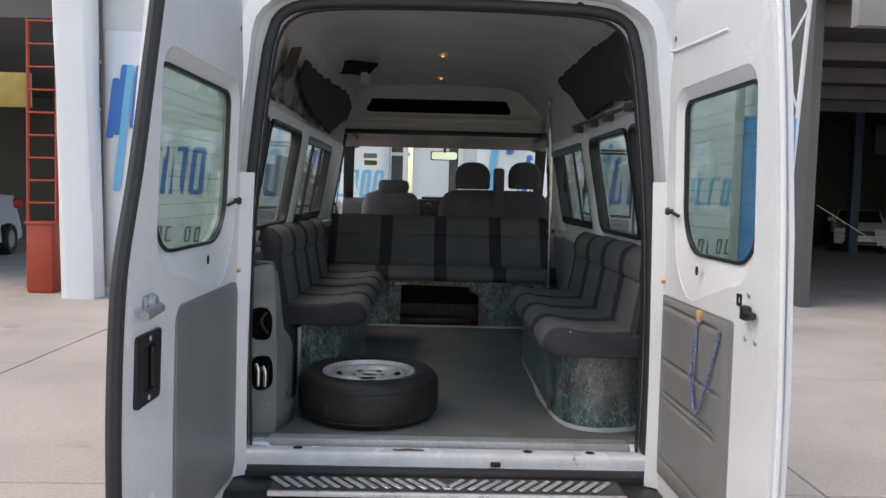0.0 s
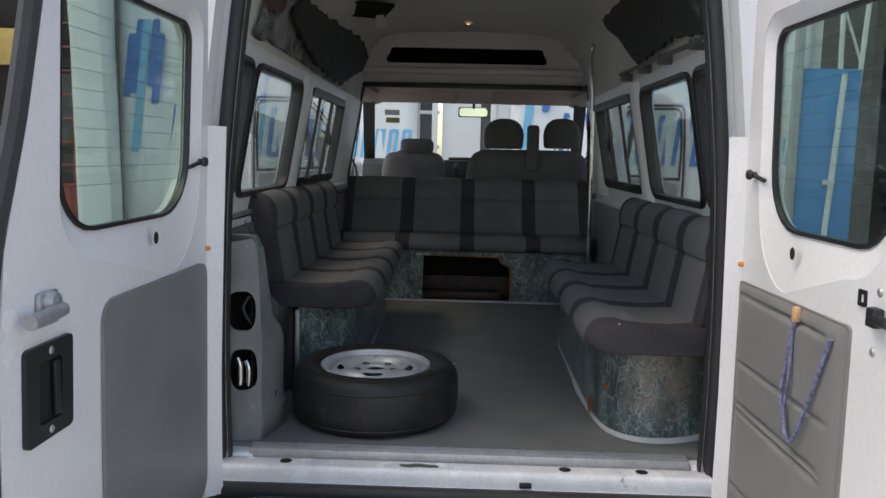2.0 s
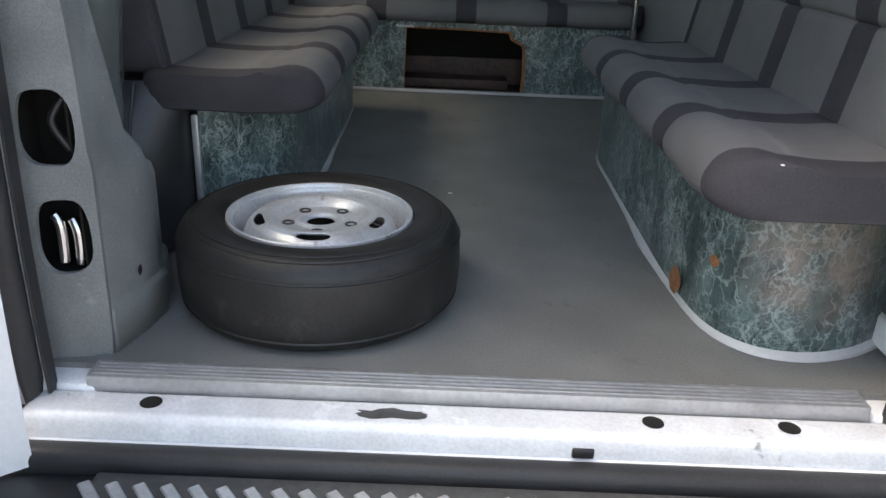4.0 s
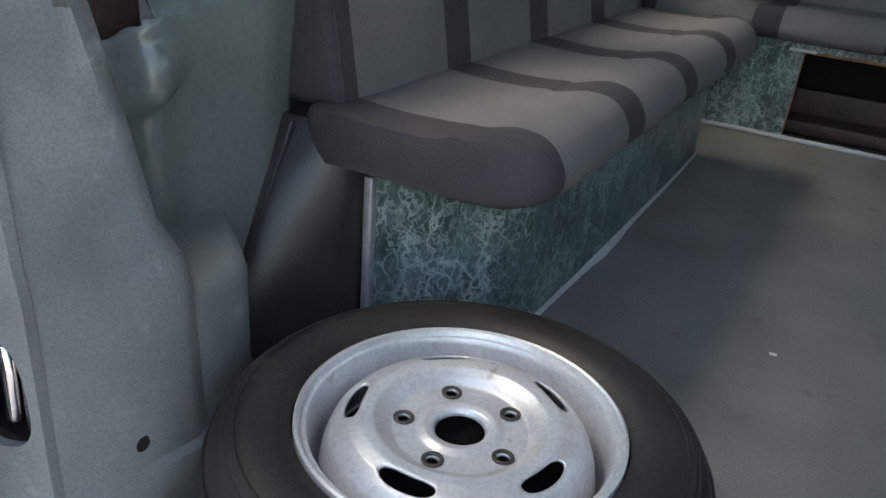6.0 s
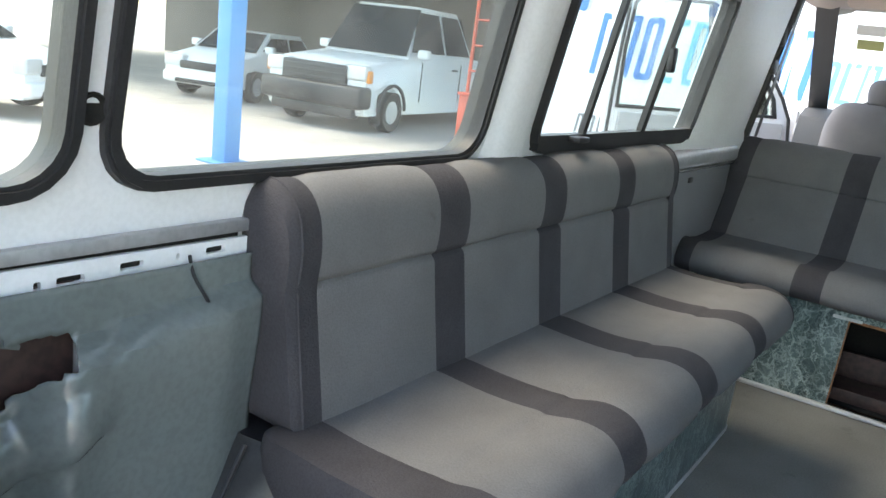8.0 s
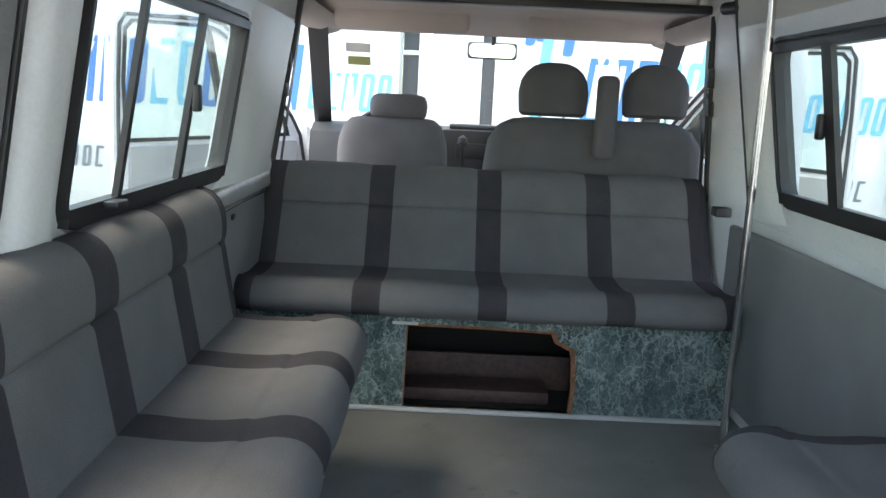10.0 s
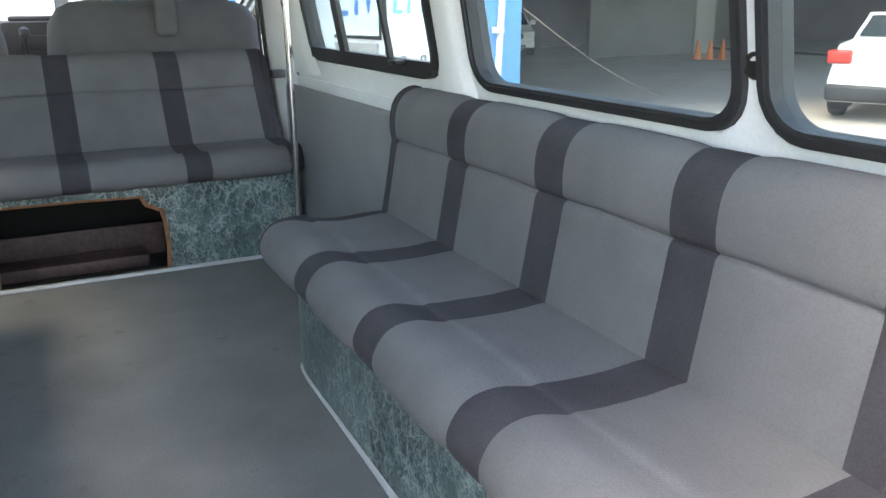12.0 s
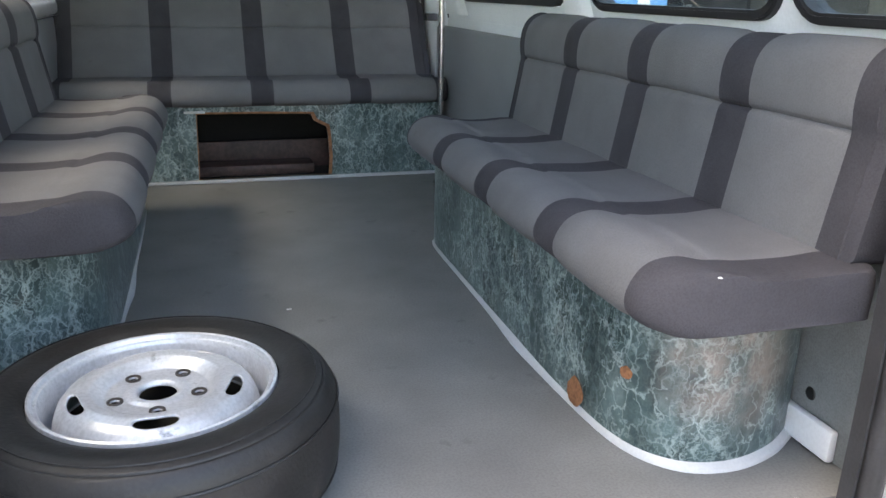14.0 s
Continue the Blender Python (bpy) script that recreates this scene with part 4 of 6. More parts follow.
# black walls put the under-seat shade into the colour
part("cavity", open_box(-0.5, 0.5, 0.003, 0.33, 2.824, 3.206), SHADE_BURN_BLACK, front_bench, "space under the bench with walls painted near black")
part("inner_board", boxed((-0.46, 3.046, 0.006), (0.46, 3.066, 0.14), 0.004), RUST, front_bench, "brown board inside the space")
part("inner_box", boxed((-0.3, 2.886, 0.006), (0.24, 3.026, 0.055), 0.01), RUST, front_bench)
part("pale_clip", boxed((-0.33, 2.798, 0.312), (-0.24, 2.806, 0.322), 0.002), STICKER_W, front_bench)

arch_thing = thing("wheel_arch", "glossy black vinyl wheel arch cover beneath the bench", "wheel arch", (-0.8, 0.8, 0))
rows = []
for z in (0.0, 0.08, 0.16, 0.24, 0.32, 0.385, 0.41):
    cap = 0.012 * max(0.0, z - 0.36) / 0.05
    line = [(-0.9, 0.5 + 0.57 * z + cap), (-0.84, 0.503 + 0.57 * z + cap), (-0.815, 0.52 + 0.54 * z + cap), (-0.775, 0.6 + 0.37 * z), (-0.735, 0.69 + 0.18 * z), (-0.715, 0.77 + 0.03 * z), (-0.715, 2.37), (-0.9, 2.37)]
    rows.append([(x, y, min(z, 0.34) if y > 0.9 else z) for x, y in line])
part("cover", loft(rows, wrap=True), ARCH, arch_thing)
part("piping", tubed([(-0.828, 0.512 + 0.553 * z, z) for z in (0.004, 0.1, 0.2, 0.3, 0.405)], 0.004, 8), ARCH, arch_thing, "raised black seam")
part("floor_seam", tubed([(-0.84, 0.503, 0.005), (-0.81, 0.522, 0.005), (-0.772, 0.6, 0.005), (-0.732, 0.69, 0.005), (-0.712, 0.765, 0.005)], 0.005, 8), BLACK, arch_thing)

# ---- spare wheel ----
wheel = thing("spare_wheel", "spare van wheel lying flat on the vinyl floor", "wheel", (-0.335, 0.462, 0))
CX, CY = -0.335, 0.462
tyre = [(0.205, 0.03), (0.2221, 0.006), (0.2599, 0.0), (0.2854, 0.006), (0.3005, 0.022), (0.3090, 0.05), (0.3119, 0.1), (0.3090, 0.15), (0.3005, 0.178), (0.2892, 0.192), (0.2849, 0.1935), (0.2816, 0.197), (0.2599, 0.204), (0.238, 0.203), (0.222, 0.199), (0.2072, 0.191)]
part("tyre", spun([tuple(p)[:2] for p in smooth_curve([(r, h, 0) for r, h in tyre], 3)], (CX, CY, 0), 96), TYRE, wheel, "worn black tyre with scuffed sidewall")
for r, h in ((0.2725, 0.2015), (0.2475, 0.2022)):
    part("sidewall_rib", tubed([(CX + r * math.cos(a), CY + r * math.sin(a), h) for a in [k * math.tau / 72 for k in range(72)]], 0.0016, 5, closed=True), TYRE, wheel)
for h in (0.03, 0.158):
    part("tread_rib", tubed([(CX + (0.3045 if h < 0.1 else 0.3085) * math.cos(a), CY + (0.3045 if h < 0.1 else 0.3085) * math.sin(a), h) for a in [k * math.tau / 72 for k in range(72)]], 0.0032, 5, closed=True), TYRE, wheel)
part("rim", spun([(0.2045, 0.17), (0.2055, 0.188), (0.2045, 0.196), (0.201, 0.198), (0.1975, 0.196), (0.196, 0.19), (0.1945, 0.188), (0.190, 0.1875), (0.1885, 0.1855), (0.1865, 0.178), (0.185, 0.13), (0.179, 0.112), (0.172, 0.105), (0.168, 0.06), (0.1890, 0.03)], (CX, CY, 0), 96), RIM, wheel, "silver steel rim")
# pressed disc with slots and bolt holes
def dish(r):
    knots = [(0.030, 0.168), (0.036, 0.178), (0.046, 0.180), (0.056, 0.175), (0.086, 0.176), (0.096, 0.185), (0.108, 0.193), (0.124, 0.194), (0.14, 0.190), (0.152, 0.182), (0.162, 0.170), (0.170, 0.15), (0.175, 0.125)]
    for (r0, h0), (r1, h1) in zip(knots, knots[1:]):
        if r <= r1:
            t = (r - r0) / (r1 - r0)
            return h0 + (h1 - h0) * t
    return 0.132
bm = bmesh.new()
HOLES = (56, 128, 200, 272, 344)
radii = [0.031 + 0.144 * k / 66 for k in range(67)]
N = 240
def cut(r, a):
    """How far inside a slot or bolt hole (below 1), and the point moved to its edge."""
    best = (9.0, r, a)
    for b in HOLES:
        c = radians(b)
        da = (a - c + math.pi) % math.tau - math.pi
        for mid, wa, wr, e in ((0.136, 0.036, 0.0105, 2.6), (0.072, 0.008, 0.008, 2.0)):
            u, v = da * mid / wa, (r - mid) / wr
            q = (abs(u) ** e + abs(v) ** e) ** (1 / e)
            if q < best[0]:
                best = (q, mid + (r - mid) / max(q, 0.2), c + da / max(q, 0.2))
    return best
kept = [[cut((radii[i] + radii[i + 1]) / 2, (k + 0.5) * math.tau / N)[0] > 1 for k in range(N)] for i in range(66)]
grid = []
for i, r in enumerate(radii):
    ring_row = []
    for k in range(N):
        around = [kept[j][q % N] for j in (i - 1, i) if 0 <= j < 66 for q in (k - 1, k)]
        a, r1 = k * math.tau / N, r
        if any(around) and not all(around):
            _, r1, a = cut(r, a)
        ring_row.append(bm.verts.new((CX + r1 * math.cos(a), CY + r1 * math.sin(a), dish(r1))))
    grid.append(ring_row)
for i in range(66):
    for k in range(N):
        if kept[i][k]:
            bm.faces.new((grid[i][k], grid[i][(k + 1) % N], grid[i + 1][(k + 1) % N], grid[i + 1][k]))
disc = part("disc", bm, RIM, wheel, "pressed steel disc with five slots and five bolt holes")
disc.modifiers.new("thick", "SOLIDIFY").thickness = 0.004
for b in HOLES:
    x, y = CX + 0.072 * math.cos(radians(b)), CY + 0.072 * math.sin(radians(b))
    part("bolt_seat", spun([(0.0085, 0.170), (0.0085, 0.1775), (0.0105, 0.1782), (0.0128, 0.1785), (0.0136, 0.178), (0.0138, 0.174)], (x, y, 0), 20), WORN_STEEL, wheel, "dark worn bolt seat")
# black disc added for the shade seen through slots and bolt holes
part("hub_backing", spun([(0.0, 0.12), (0.17, 0.12)], (CX, CY, 0), 32), SHADE_BURN_BLACK, wheel)

# ---- left rear corner ----
corner = thing("tail_lamp_trim", "grey plastic trim over the tail lamp with two ragged access holes", "trim panel", (-0.75, 0.2, 0))
rim_pts = [(-0.84, 0.0), (-0.692, 0.0), (-0.688, 0.06), (-0.686, 0.36), (-0.688, 0.392), (-0.69, 0.4), (-0.694, 0.56), (-0.7, 0.66), (-0.715, 0.69), (-0.80, 0.675), (-0.83, 0.6)]
def blob(cx, cz, w, h, seed):
    return [(cx + w * (1 + 0.10 * noise.noise(Vector((math.cos(a), math.sin(a), seed)))) * math.copysign(abs(math.cos(a)) ** 0.7, math.cos(a)), cz + h * (1 + 0.08 * noise.noise(Vector((math.sin(a), seed, math.cos(a))))) * math.copysign(abs(math.sin(a)) ** 0.7, math.sin(a))) for a in [k * math.tau / 26 for k in range(26)]]
h1, h2 = blob(-0.752, 0.447, 0.045, 0.068, 1.3), blob(-0.746, 0.246, 0.045, 0.072, 4.1)
part("rear_face", plate(rim_pts, [h1, h2], lambda u, v, w: (u, 0.12 + 0.22 * (u + 0.8) + w, v), 0.012), GREY_TRIM, corner)
rows = []
for z, xo, y1 in ((0.0, -0.648, 0.37), (0.085, -0.646, 0.375), (0.095, -0.656, 0.365), (0.12, -0.656, 0.36), (0.32, -0.652, 0.35), (0.36, -0.662, 0.345), (0.40, -0.688, 0.335), (0.55, -0.70, 0.31), (0.65, -0.708, 0.29), (0.69, -0.72, 0.26)):
    rear_x = min(xo, -0.684) - 0.003 - (0.004 if z > 0.09 else 0.0)
    rows.append([(rear_x, 0.152, z), (rear_x + 0.004, 0.162, z), (xo - 0.012, 0.25, z), (xo, y1 - 0.03, z), (xo - 0.012, y1, z), (xo - 0.05, y1 + 0.02, z), (-0.88, y1 + 0.06, z)])
side_panel = part("side_face", loft(rows, cap=False), GREY_TRIM, corner)
side_panel.modifiers.new("thick", "SOLIDIFY").thickness = 0.006
rows = []
for z, grow in ((0.001, 0.010), (0.084, 0.009), (0.094, 0.0), (0.27, 0.0), (0.288, -0.004), (0.297, -0.013), (0.3, -0.026)):
    rows.append([(-0.9, 0.28, z), (-0.674, 0.28, z), (-0.666 + grow, 0.345 + 0.3 * grow, z), (-0.68 + grow, 0.41 + 0.4 * grow, z), (-0.696 + grow, 0.466 + 0.7 * grow, z), (-0.708 + 0.8 * grow, 0.492 + grow, z), (-0.735 + 0.4 * grow, 0.513 + grow, z), (-0.9, 0.628 + grow, z)])
part("forward_ledge", loft(rows, wrap=True), GREY_TRIM, corner, "grey ledge that meets the wheel arch")
# hole and lamp cavity are blackened in colour to stand for shade
part("fixing_hole", spun([(0, 0.001), (0.011, 0.001)], (-0.6665, 0.255, 0.132), 12, "x"), SHADE_BURN_BLACK, corner)
part("lamp_cavity", open_box(-0.83, -0.722, 0.16, 0.53, 0.16, 0.26), SHADE_BURN_BLACK, corner, "lamp cavity painted near black inside")
part("lamp_tube", tubed(smooth_curve([(-0.767, 0.165, 0.185), (-0.767, 0.168, 0.25), (-0.777, 0.172, 0.275)], 4), 0.011), CHROME, corner, "shiny bulb holder")
part("lamp_tube", tubed(smooth_curve([(-0.738, 0.17, 0.18), (-0.738, 0.173, 0.24), (-0.748, 0.178, 0.265)], 4), 0.011), CHROME, corner, "shiny bulb holder")
part("lamp_wire", tubed(smooth_curve([(-0.735, 0.175, 0.49), (-0.755, 0.165, 0.45), (-0.73, 0.17, 0.4)], 5), 0.007), BLACK, corner)

# inner panel behind the trim, with a torn hole
panel = thing("inner_wall_panel", "grey-green pressed panel with a torn hole and a row of slots", "wall panel", (-0.88, 0.5, 0.3))
ys = [0.27 + 0.0085 * k for k in range(60)]
zs = [0.02 + 0.0085 * k for k in range(80)]
def eased(t):
    t = min(1.0, max(0.0, t))
    return t * t * (3 - 2 * t)
def swell_at(y, z):
    """How far the pressing stands out: a shoulder that climbs forwards, a dent by the tear, a foot at the floor."""
    shoulder = 0.609 + 0.11 * (y - 0.468)
    out = 0.048 * eased((y - 0.41) / 0.06) * eased((shoulder + 0.012 - z) / 0.026) * (1 - 0.4 * eased((y - 0.68) / 0.1))
    out -= 0.016 * eased((y - 0.42) / 0.1) * eased((shoulder - 0.02 - z) / 0.2)
    # a half-round pressing that ends below the tear
    u, v = 0.88 * (0.505 - y) + 0.47 * (0.545 - z), 0.47 * (0.505 - y) - 0.88 * (0.545 - z)
    out += 0.02 * math.sqrt(max(0.0, 1 - (v / 0.036) ** 2)) * eased((u + 0.03) / 0.09) * eased((0.3 - u) / 0.1)
    # the wheel housing swells out behind a slanting fold
    out += 0.04 * eased((0.351 + 0.386 * (0.542 - z) - y) / 0.045) * eased((0.565 - z) / 0.05)
    out += 0.05 * max(0, 0.3 - z) + 0.0012 * noise.noise(Vector((y * 6, z * 6, 1)))
    return out
bm = bmesh.new()
def tear(y, z):
    """Distance from the middle of the tear, and the tear's edge in that direction."""
    v, u = (z - 0.605) / 0.058, (y - 0.385) / 0.08
    a = math.atan2(v, u)
    edge = 0.85 + 0.45 * noise.noise(Vector((math.cos(a) * 1.9, math.sin(a) * 1.9, 2.2))) + 0.2 * math.cos(3 * a) + 0.12 * noise.noise(Vector((math.cos(a) * 7, math.sin(a) * 7, 4.2)))
    return math.hypot(u, v), edge
def torn(y, z):
    r, edge = tear(y, z)
    return r < edge
def to_edge(y, z):
    """Pulls points near the tear onto its edge."""
    r, edge = tear(y, z)
    k = edge / r if r > 0.2 and abs(r - edge) < 0.085 else 1.0
    return 0.385 + (y - 0.385) * k, 0.605 + (z - 0.605) * k
grid = [[bm.verts.new((-0.878 + swell_at(*q), *q)) for q in (to_edge(y, z) for z in zs)] for y in ys]
for i in range(len(ys) - 1):
    for k in range(len(zs) - 1):
        if not torn(ys[i] + 0.004, zs[k] + 0.004):
            bm.faces.new((grid[i][k], grid[i + 1][k], grid[i + 1][k + 1], grid[i][k + 1]))
sheet = part("pressed_sheet", bm, GREY_METAL, panel)
sheet.modifiers.new("thick", "SOLIDIFY").thickness = 0.003
part("tear_backing", boxed((-0.898, 0.27, 0.5), (-0.894, 0.5, 0.69)), RUST, panel)
for k, (y0, z0, y1, z1, y2, z2) in enumerate(((0.30, 0.575, 0.335, 0.60, 0.315, 0.545), (0.345, 0.648, 0.425, 0.622, 0.40, 0.655), (0.29, 0.62, 0.34, 0.615, 0.30, 0.655), (0.36, 0.555, 0.385, 0.585, 0.40, 0.552))):
    flap = bmesh.new()
    loop = smooth_curve([(y0, z0, 0), (y1, z1, 0), (y2, z2, 0), (y0, z0, 0)], 4)[:-1]
    flap.faces.new([flap.verts.new((-0.884 + 0.006 * math.sin(5 * j + k), p.x + 0.003 * noise.noise(Vector((j, k, 1))), p.y)) for j, p in enumerate(loop)])
    bmesh.ops.solidify(flap, geom=flap.faces[:], thickness=0.003)
    part("torn_flap", flap, (WOOD_PALE, GREY_METAL)[k % 2], panel, "bent torn flap of the panel")
slots = [rrect(y, y + w, z, z + 0.01, 0.003) for y, w, z in ((0.447, 0.009, 0.688), (0.475, 0.036, 0.689), (0.56, 0.034, 0.694), (0.645, 0.006, 0.695), (0.695, 0.034, 0.696))]
part("slotted_flange", plate([(0.25, 0.676), (0.84, 0.69), (0.84, 0.713), (0.25, 0.718)], slots, lambda u, v, w: (-0.896 + w, u, v), 0.008), WHITE_IN, panel, "white flange with punched slots")
# black sheet put in as the shade behind the slots
part("slot_backing", boxed((-0.8985, 0.25, 0.68), (-0.8975, 0.76, 0.72)), SHADE_BURN_BLACK, panel)
part("grey_rail", boxed((-0.902, 0.2, 0.722), (-0.886, 0.84, 0.741), 0.003), ALU, panel, "dull grey metal rail")
part("bracket", boxed((-0.892, 0.465, 0.645), (-0.876, 0.5, 0.685), 0.003), ALU, panel, "bent steel bracket")
part("loose_wire", tubed(smooth_curve([(-0.885, 0.665, 0.70), (-0.87, 0.662, 0.675), (-0.86, 0.675, 0.645), (-0.862, 0.69, 0.62), (-0.865, 0.688, 0.6)], 6), 0.0028, 6), BLACK, panel, "loose black wire")

# panel ahead of the left bench
lining = thing("side_lining", "grey hard panel with a silver ledge ahead of the bench", "wall panel", (-0.86, 2.5, 0.4))
part("panel", boxed((-0.898, 2.3, 0.05), (-0.872, 3.25, 0.70), 0.008), PAD, lining)
part("ledge", boxed((-0.9, 2.28, 0.712), (-0.852, 3.27, 0.775), 0.02, 3), ALU, lining, "silver ledge")
part("edge_line", boxed((-0.9, 2.28, 0.704), (-0.85, 3.27, 0.710), 0.002), CHROME, lining)
part("catch", boxed((-0.874, 2.75, 0.655), (-0.866, 2.79, 0.675), 0.003), BLACK, lining)
# panel on the sliding door
lining = thing("sliding_door_panel", "grey vinyl panel on the white sliding door", "wall panel", (0.88, 2.3, 0.4))
part("panel", boxed((0.868, 1.7, 0.06), (0.898, 3.02, 0.685), 0.015, 3), PAD, lining)
part("lower_corner", plate(rrect(1.5, 1.62, 0.1, 0.66, 0.03), [], lambda u, v, w: (0.895 - w, u, v), 0.012), PAD, lining)
part("catch", boxed((0.83, 3.06, 0.70), (0.89, 3.12, 0.735), 0.006), BLACK, lining, "black door catch")
part("right_rear_panel", boxed((0.878, 0.12, 0.0), (0.898, 0.66, 0.692), 0.006), GREY_TRIM, lining, "grey hard panel at the rear corner")

# pole
pole = thing("grab_pole", "thin chromed grab pole beside the sliding door", "pole", (0.775, 2.6, 0))
part("tube", tubed(smooth_curve([(0.775, 2.6, 0.0), (0.775, 2.6, 0.8), (0.765, 2.58, 1.3), (0.745, 2.55, 1.5), (0.73, 2.47, 1.6), (0.71, 2.3, 1.63)], 6), 0.0125, 12), CHROME, pole)
part("foot", spun([(0.0, 0.012), (0.022, 0.01), (0.028, 0.0)], (0.775, 2.6, 0.001), 16), CHROME, pole)

# overhead boards
def ragged(loop, amount, seed):
    """A loop with broken, uneven edges."""
    out = []
    for (u0, v0), (u1, v1) in zip(loop, loop[1:] + loop[:1]):
        steps = max(2, int(math.hypot(u1 - u0, v1 - v0) / 0.05))
        for k in range(steps):
            u, v = u0 + (u1 - u0) * k / steps, v0 + (v1 - v0) * k / steps
            out.append((u + amount * noise.noise(Vector((u * 17, v * 17, seed))), v + amount * noise.noise(Vector((u * 17, v * 17, seed + 5.5)))))
    return out


board = thing("overhead_board", "dark stained board hung above the side windows", "board", (-0.7, 1.5, 1.5), "overhead boards")
part("panel", plate(ragged([(0.80, 1.60), (1.28, 1.60), (2.4, 1.665), (2.95, 1.63), (2.85, 1.52), (2.15, 1.36), (1.25, 1.41), (0.92, 1.47), (0.74, 1.50)], 0.022, 3), [], lambda u, v, w: (-0.742 + 0.25 * (v - 1.4) + w, u, v), 0.014), BOARD, board, "dark stained board with ragged edges")
part("end_piece", plate(ragged([(0.38, 1.39), (0.9, 1.385), (1.9, 1.375), (1.75, 1.44), (1.1, 1.5), (0.8, 1.56), (0.5, 1.53)], 0.018, 8), [], lambda u, v, w: (-0.772 + 0.22 * (v - 1.4) + w, u, v), 0.012), BOARD_PALE, board, "dirty pale strip below the board")
part("torn_lining", plate(ragged([(0.42, 1.47), (0.62, 1.5), (0.66, 1.64), (0.48, 1.62)], 0.015, 13), [], lambda u, v, w: (-0.752 + 0.25 * (v - 1.4) + w, u, v), 0.01), RUST, board, "brown torn lining")
# black walls in place of real shade up in the opening
hatch_box = part("roof_opening", open_box(-0.16, 0.16, -0.1, 0.1, 0.0, 0.02), SHADE_BURN_BLACK, board, "opening in the roof lining, painted black inside")
hatch_box.matrix_world = pose(-0.62, 2.15, 1.775, 78, 0, 26)
part("bracket", boxed((-0.56, 2.28, 1.7), (-0.5, 2.42, 1.80), 0.012), LINER, board)
board = thing("overhead_board", "large dark board with a chromed rail above the side windows", "board", (0.7, 1.0, 1.5), "overhead boards")
part("panel", plate(ragged([(0.1, 1.385), (0.57, 1.425), (1.2, 1.405), (1.45, 1.55), (1.62, 1.61), (1.7, 1.675), (0.8, 1.68), (0.15, 1.66)], 0.016, 21), [], lambda u, v, w: (0.752 - 0.3 * (v - 1.4) - w, u, v), 0.014), BOARD, board, "black stained board with ragged edges")
part("rail", tubed([(0.735, 0.12, 1.365), (0.735, 1.56, 1.39)], 0.009, 10), STEEL, board, "dull metal rail")
part("rail_end", spun([(0, -0.012), (0.014, -0.01), (0.016, 0.0)], (0.735, 0.16, 1.366), 14, "x"), CHROME, board, "bright rail end")
for y in (0.3, 0.75, 1.1, 1.5):
    part("rail_bracket", boxed((0.73, y, 1.352), (0.785, y + 0.03, 1.39), 0.004), STEEL, board)

# small warm roof lamps
for y in (2.05, 3.05):
    lamp = thing("roof_lamp", "tiny warm bulb let into the headliner", "lamp", (-0.02, y, 1.85), "roof lamps")
    part("bezel", spun([(0.012, 0.0), (0.028, -0.004), (0.032, 0.004)], (-0.02, y, 1.856), 20), LINER, lamp)
    part("bulb", spun([(0.0, -0.006), (0.008, -0.005), (0.012, 0.002)], (-0.02, y, 1.855), 14), bulb, lamp, "glowing warm bulb")

# ---- cab ----
def cab_seat(name, label, x0, x1, y, top, heads, cloth):
    seat = thing(name, label, "van seat", ((x0 + x1) / 2, y, 0))
    part("cushion", boxed((x0, y - 0.05, 0.22), (x1, y + 0.42, 0.42), 0.05, 3), cloth, seat)
    part("seat_base", boxed((x0 + 0.05, y, -0.002), (x1 - 0.05, y + 0.38, 0.24), 0.02), BLACK, seat)
    mid, half = (x0 + x1) / 2, (x1 - x0) / 2
    rows = []
    for z, wide, thick in ((0.36, 0.9, 0.10), (0.5, 0.98, 0.11), (0.7, 1.0, 0.11), (0.85, 0.97, 0.10), (top - 0.1, 0.95, 0.095), (top - 0.035, 0.86, 0.07), (top - 0.008, 0.74, 0.045), (top, 0.6, 0.02)):
        rows.append([(mid + half * wide * math.copysign(abs(math.cos(a)) ** 0.45, math.cos(a)), y - 0.14 * (z - 0.4) + thick * math.copysign(abs(math.sin(a)) ** 0.6, math.sin(a)), z) for a in [k * math.tau / 32 for k in range(32)]])
    part("backrest", loft(rows, wrap=True), cloth, seat)
    for hx, hw, hz0, hz1 in heads:
        rows = []
        hy = y - 0.14 * (top - 0.4) + 0.01
        tall = hz1 - hz0
        crown = ((0.45, 1.0), (0.66, 0.94), (0.82, 0.8), (0.93, 0.6), (0.985, 0.38), (1.0, 0.2)) if tall > 0.15 else ((0.5, 1.0), (0.75, 0.97), (0.9, 0.88), (0.97, 0.76), (1.0, 0.6))
        for z, wide, thick in ((hz0, 0.86, 0.03), (hz0 + 0.015, 0.96, 0.05), *((hz0 + tall * f, w, 0.06 * min(1, w + 0.2)) for f, w in crown)):
            rows.append([(hx + hw * wide * math.copysign(abs(math.cos(a)) ** 0.6, math.cos(a)), hy + thick * math.copysign(abs(math.sin(a)) ** 0.7, math.sin(a)), z) for a in [k * math.tau / 28 for k in range(28)]])
        rest = part("headrest", loft(rows, wrap=True), cloth, seat)
        for dx in (-0.05, 0.05):
            part("headrest_post", tubed([(hx + dx, hy, top - 0.05), (hx + dx, hy, hz0 + 0.03)], 0.006, 8), CHROME, rest)
    return seat


cab_seat("driver_seat", "grey cloth driver seat with a low headrest", -0.675, -0.16, 3.9, 0.99, [(-0.395, 0.132, 0.985, 1.095)], DRIVER_CLOTH)
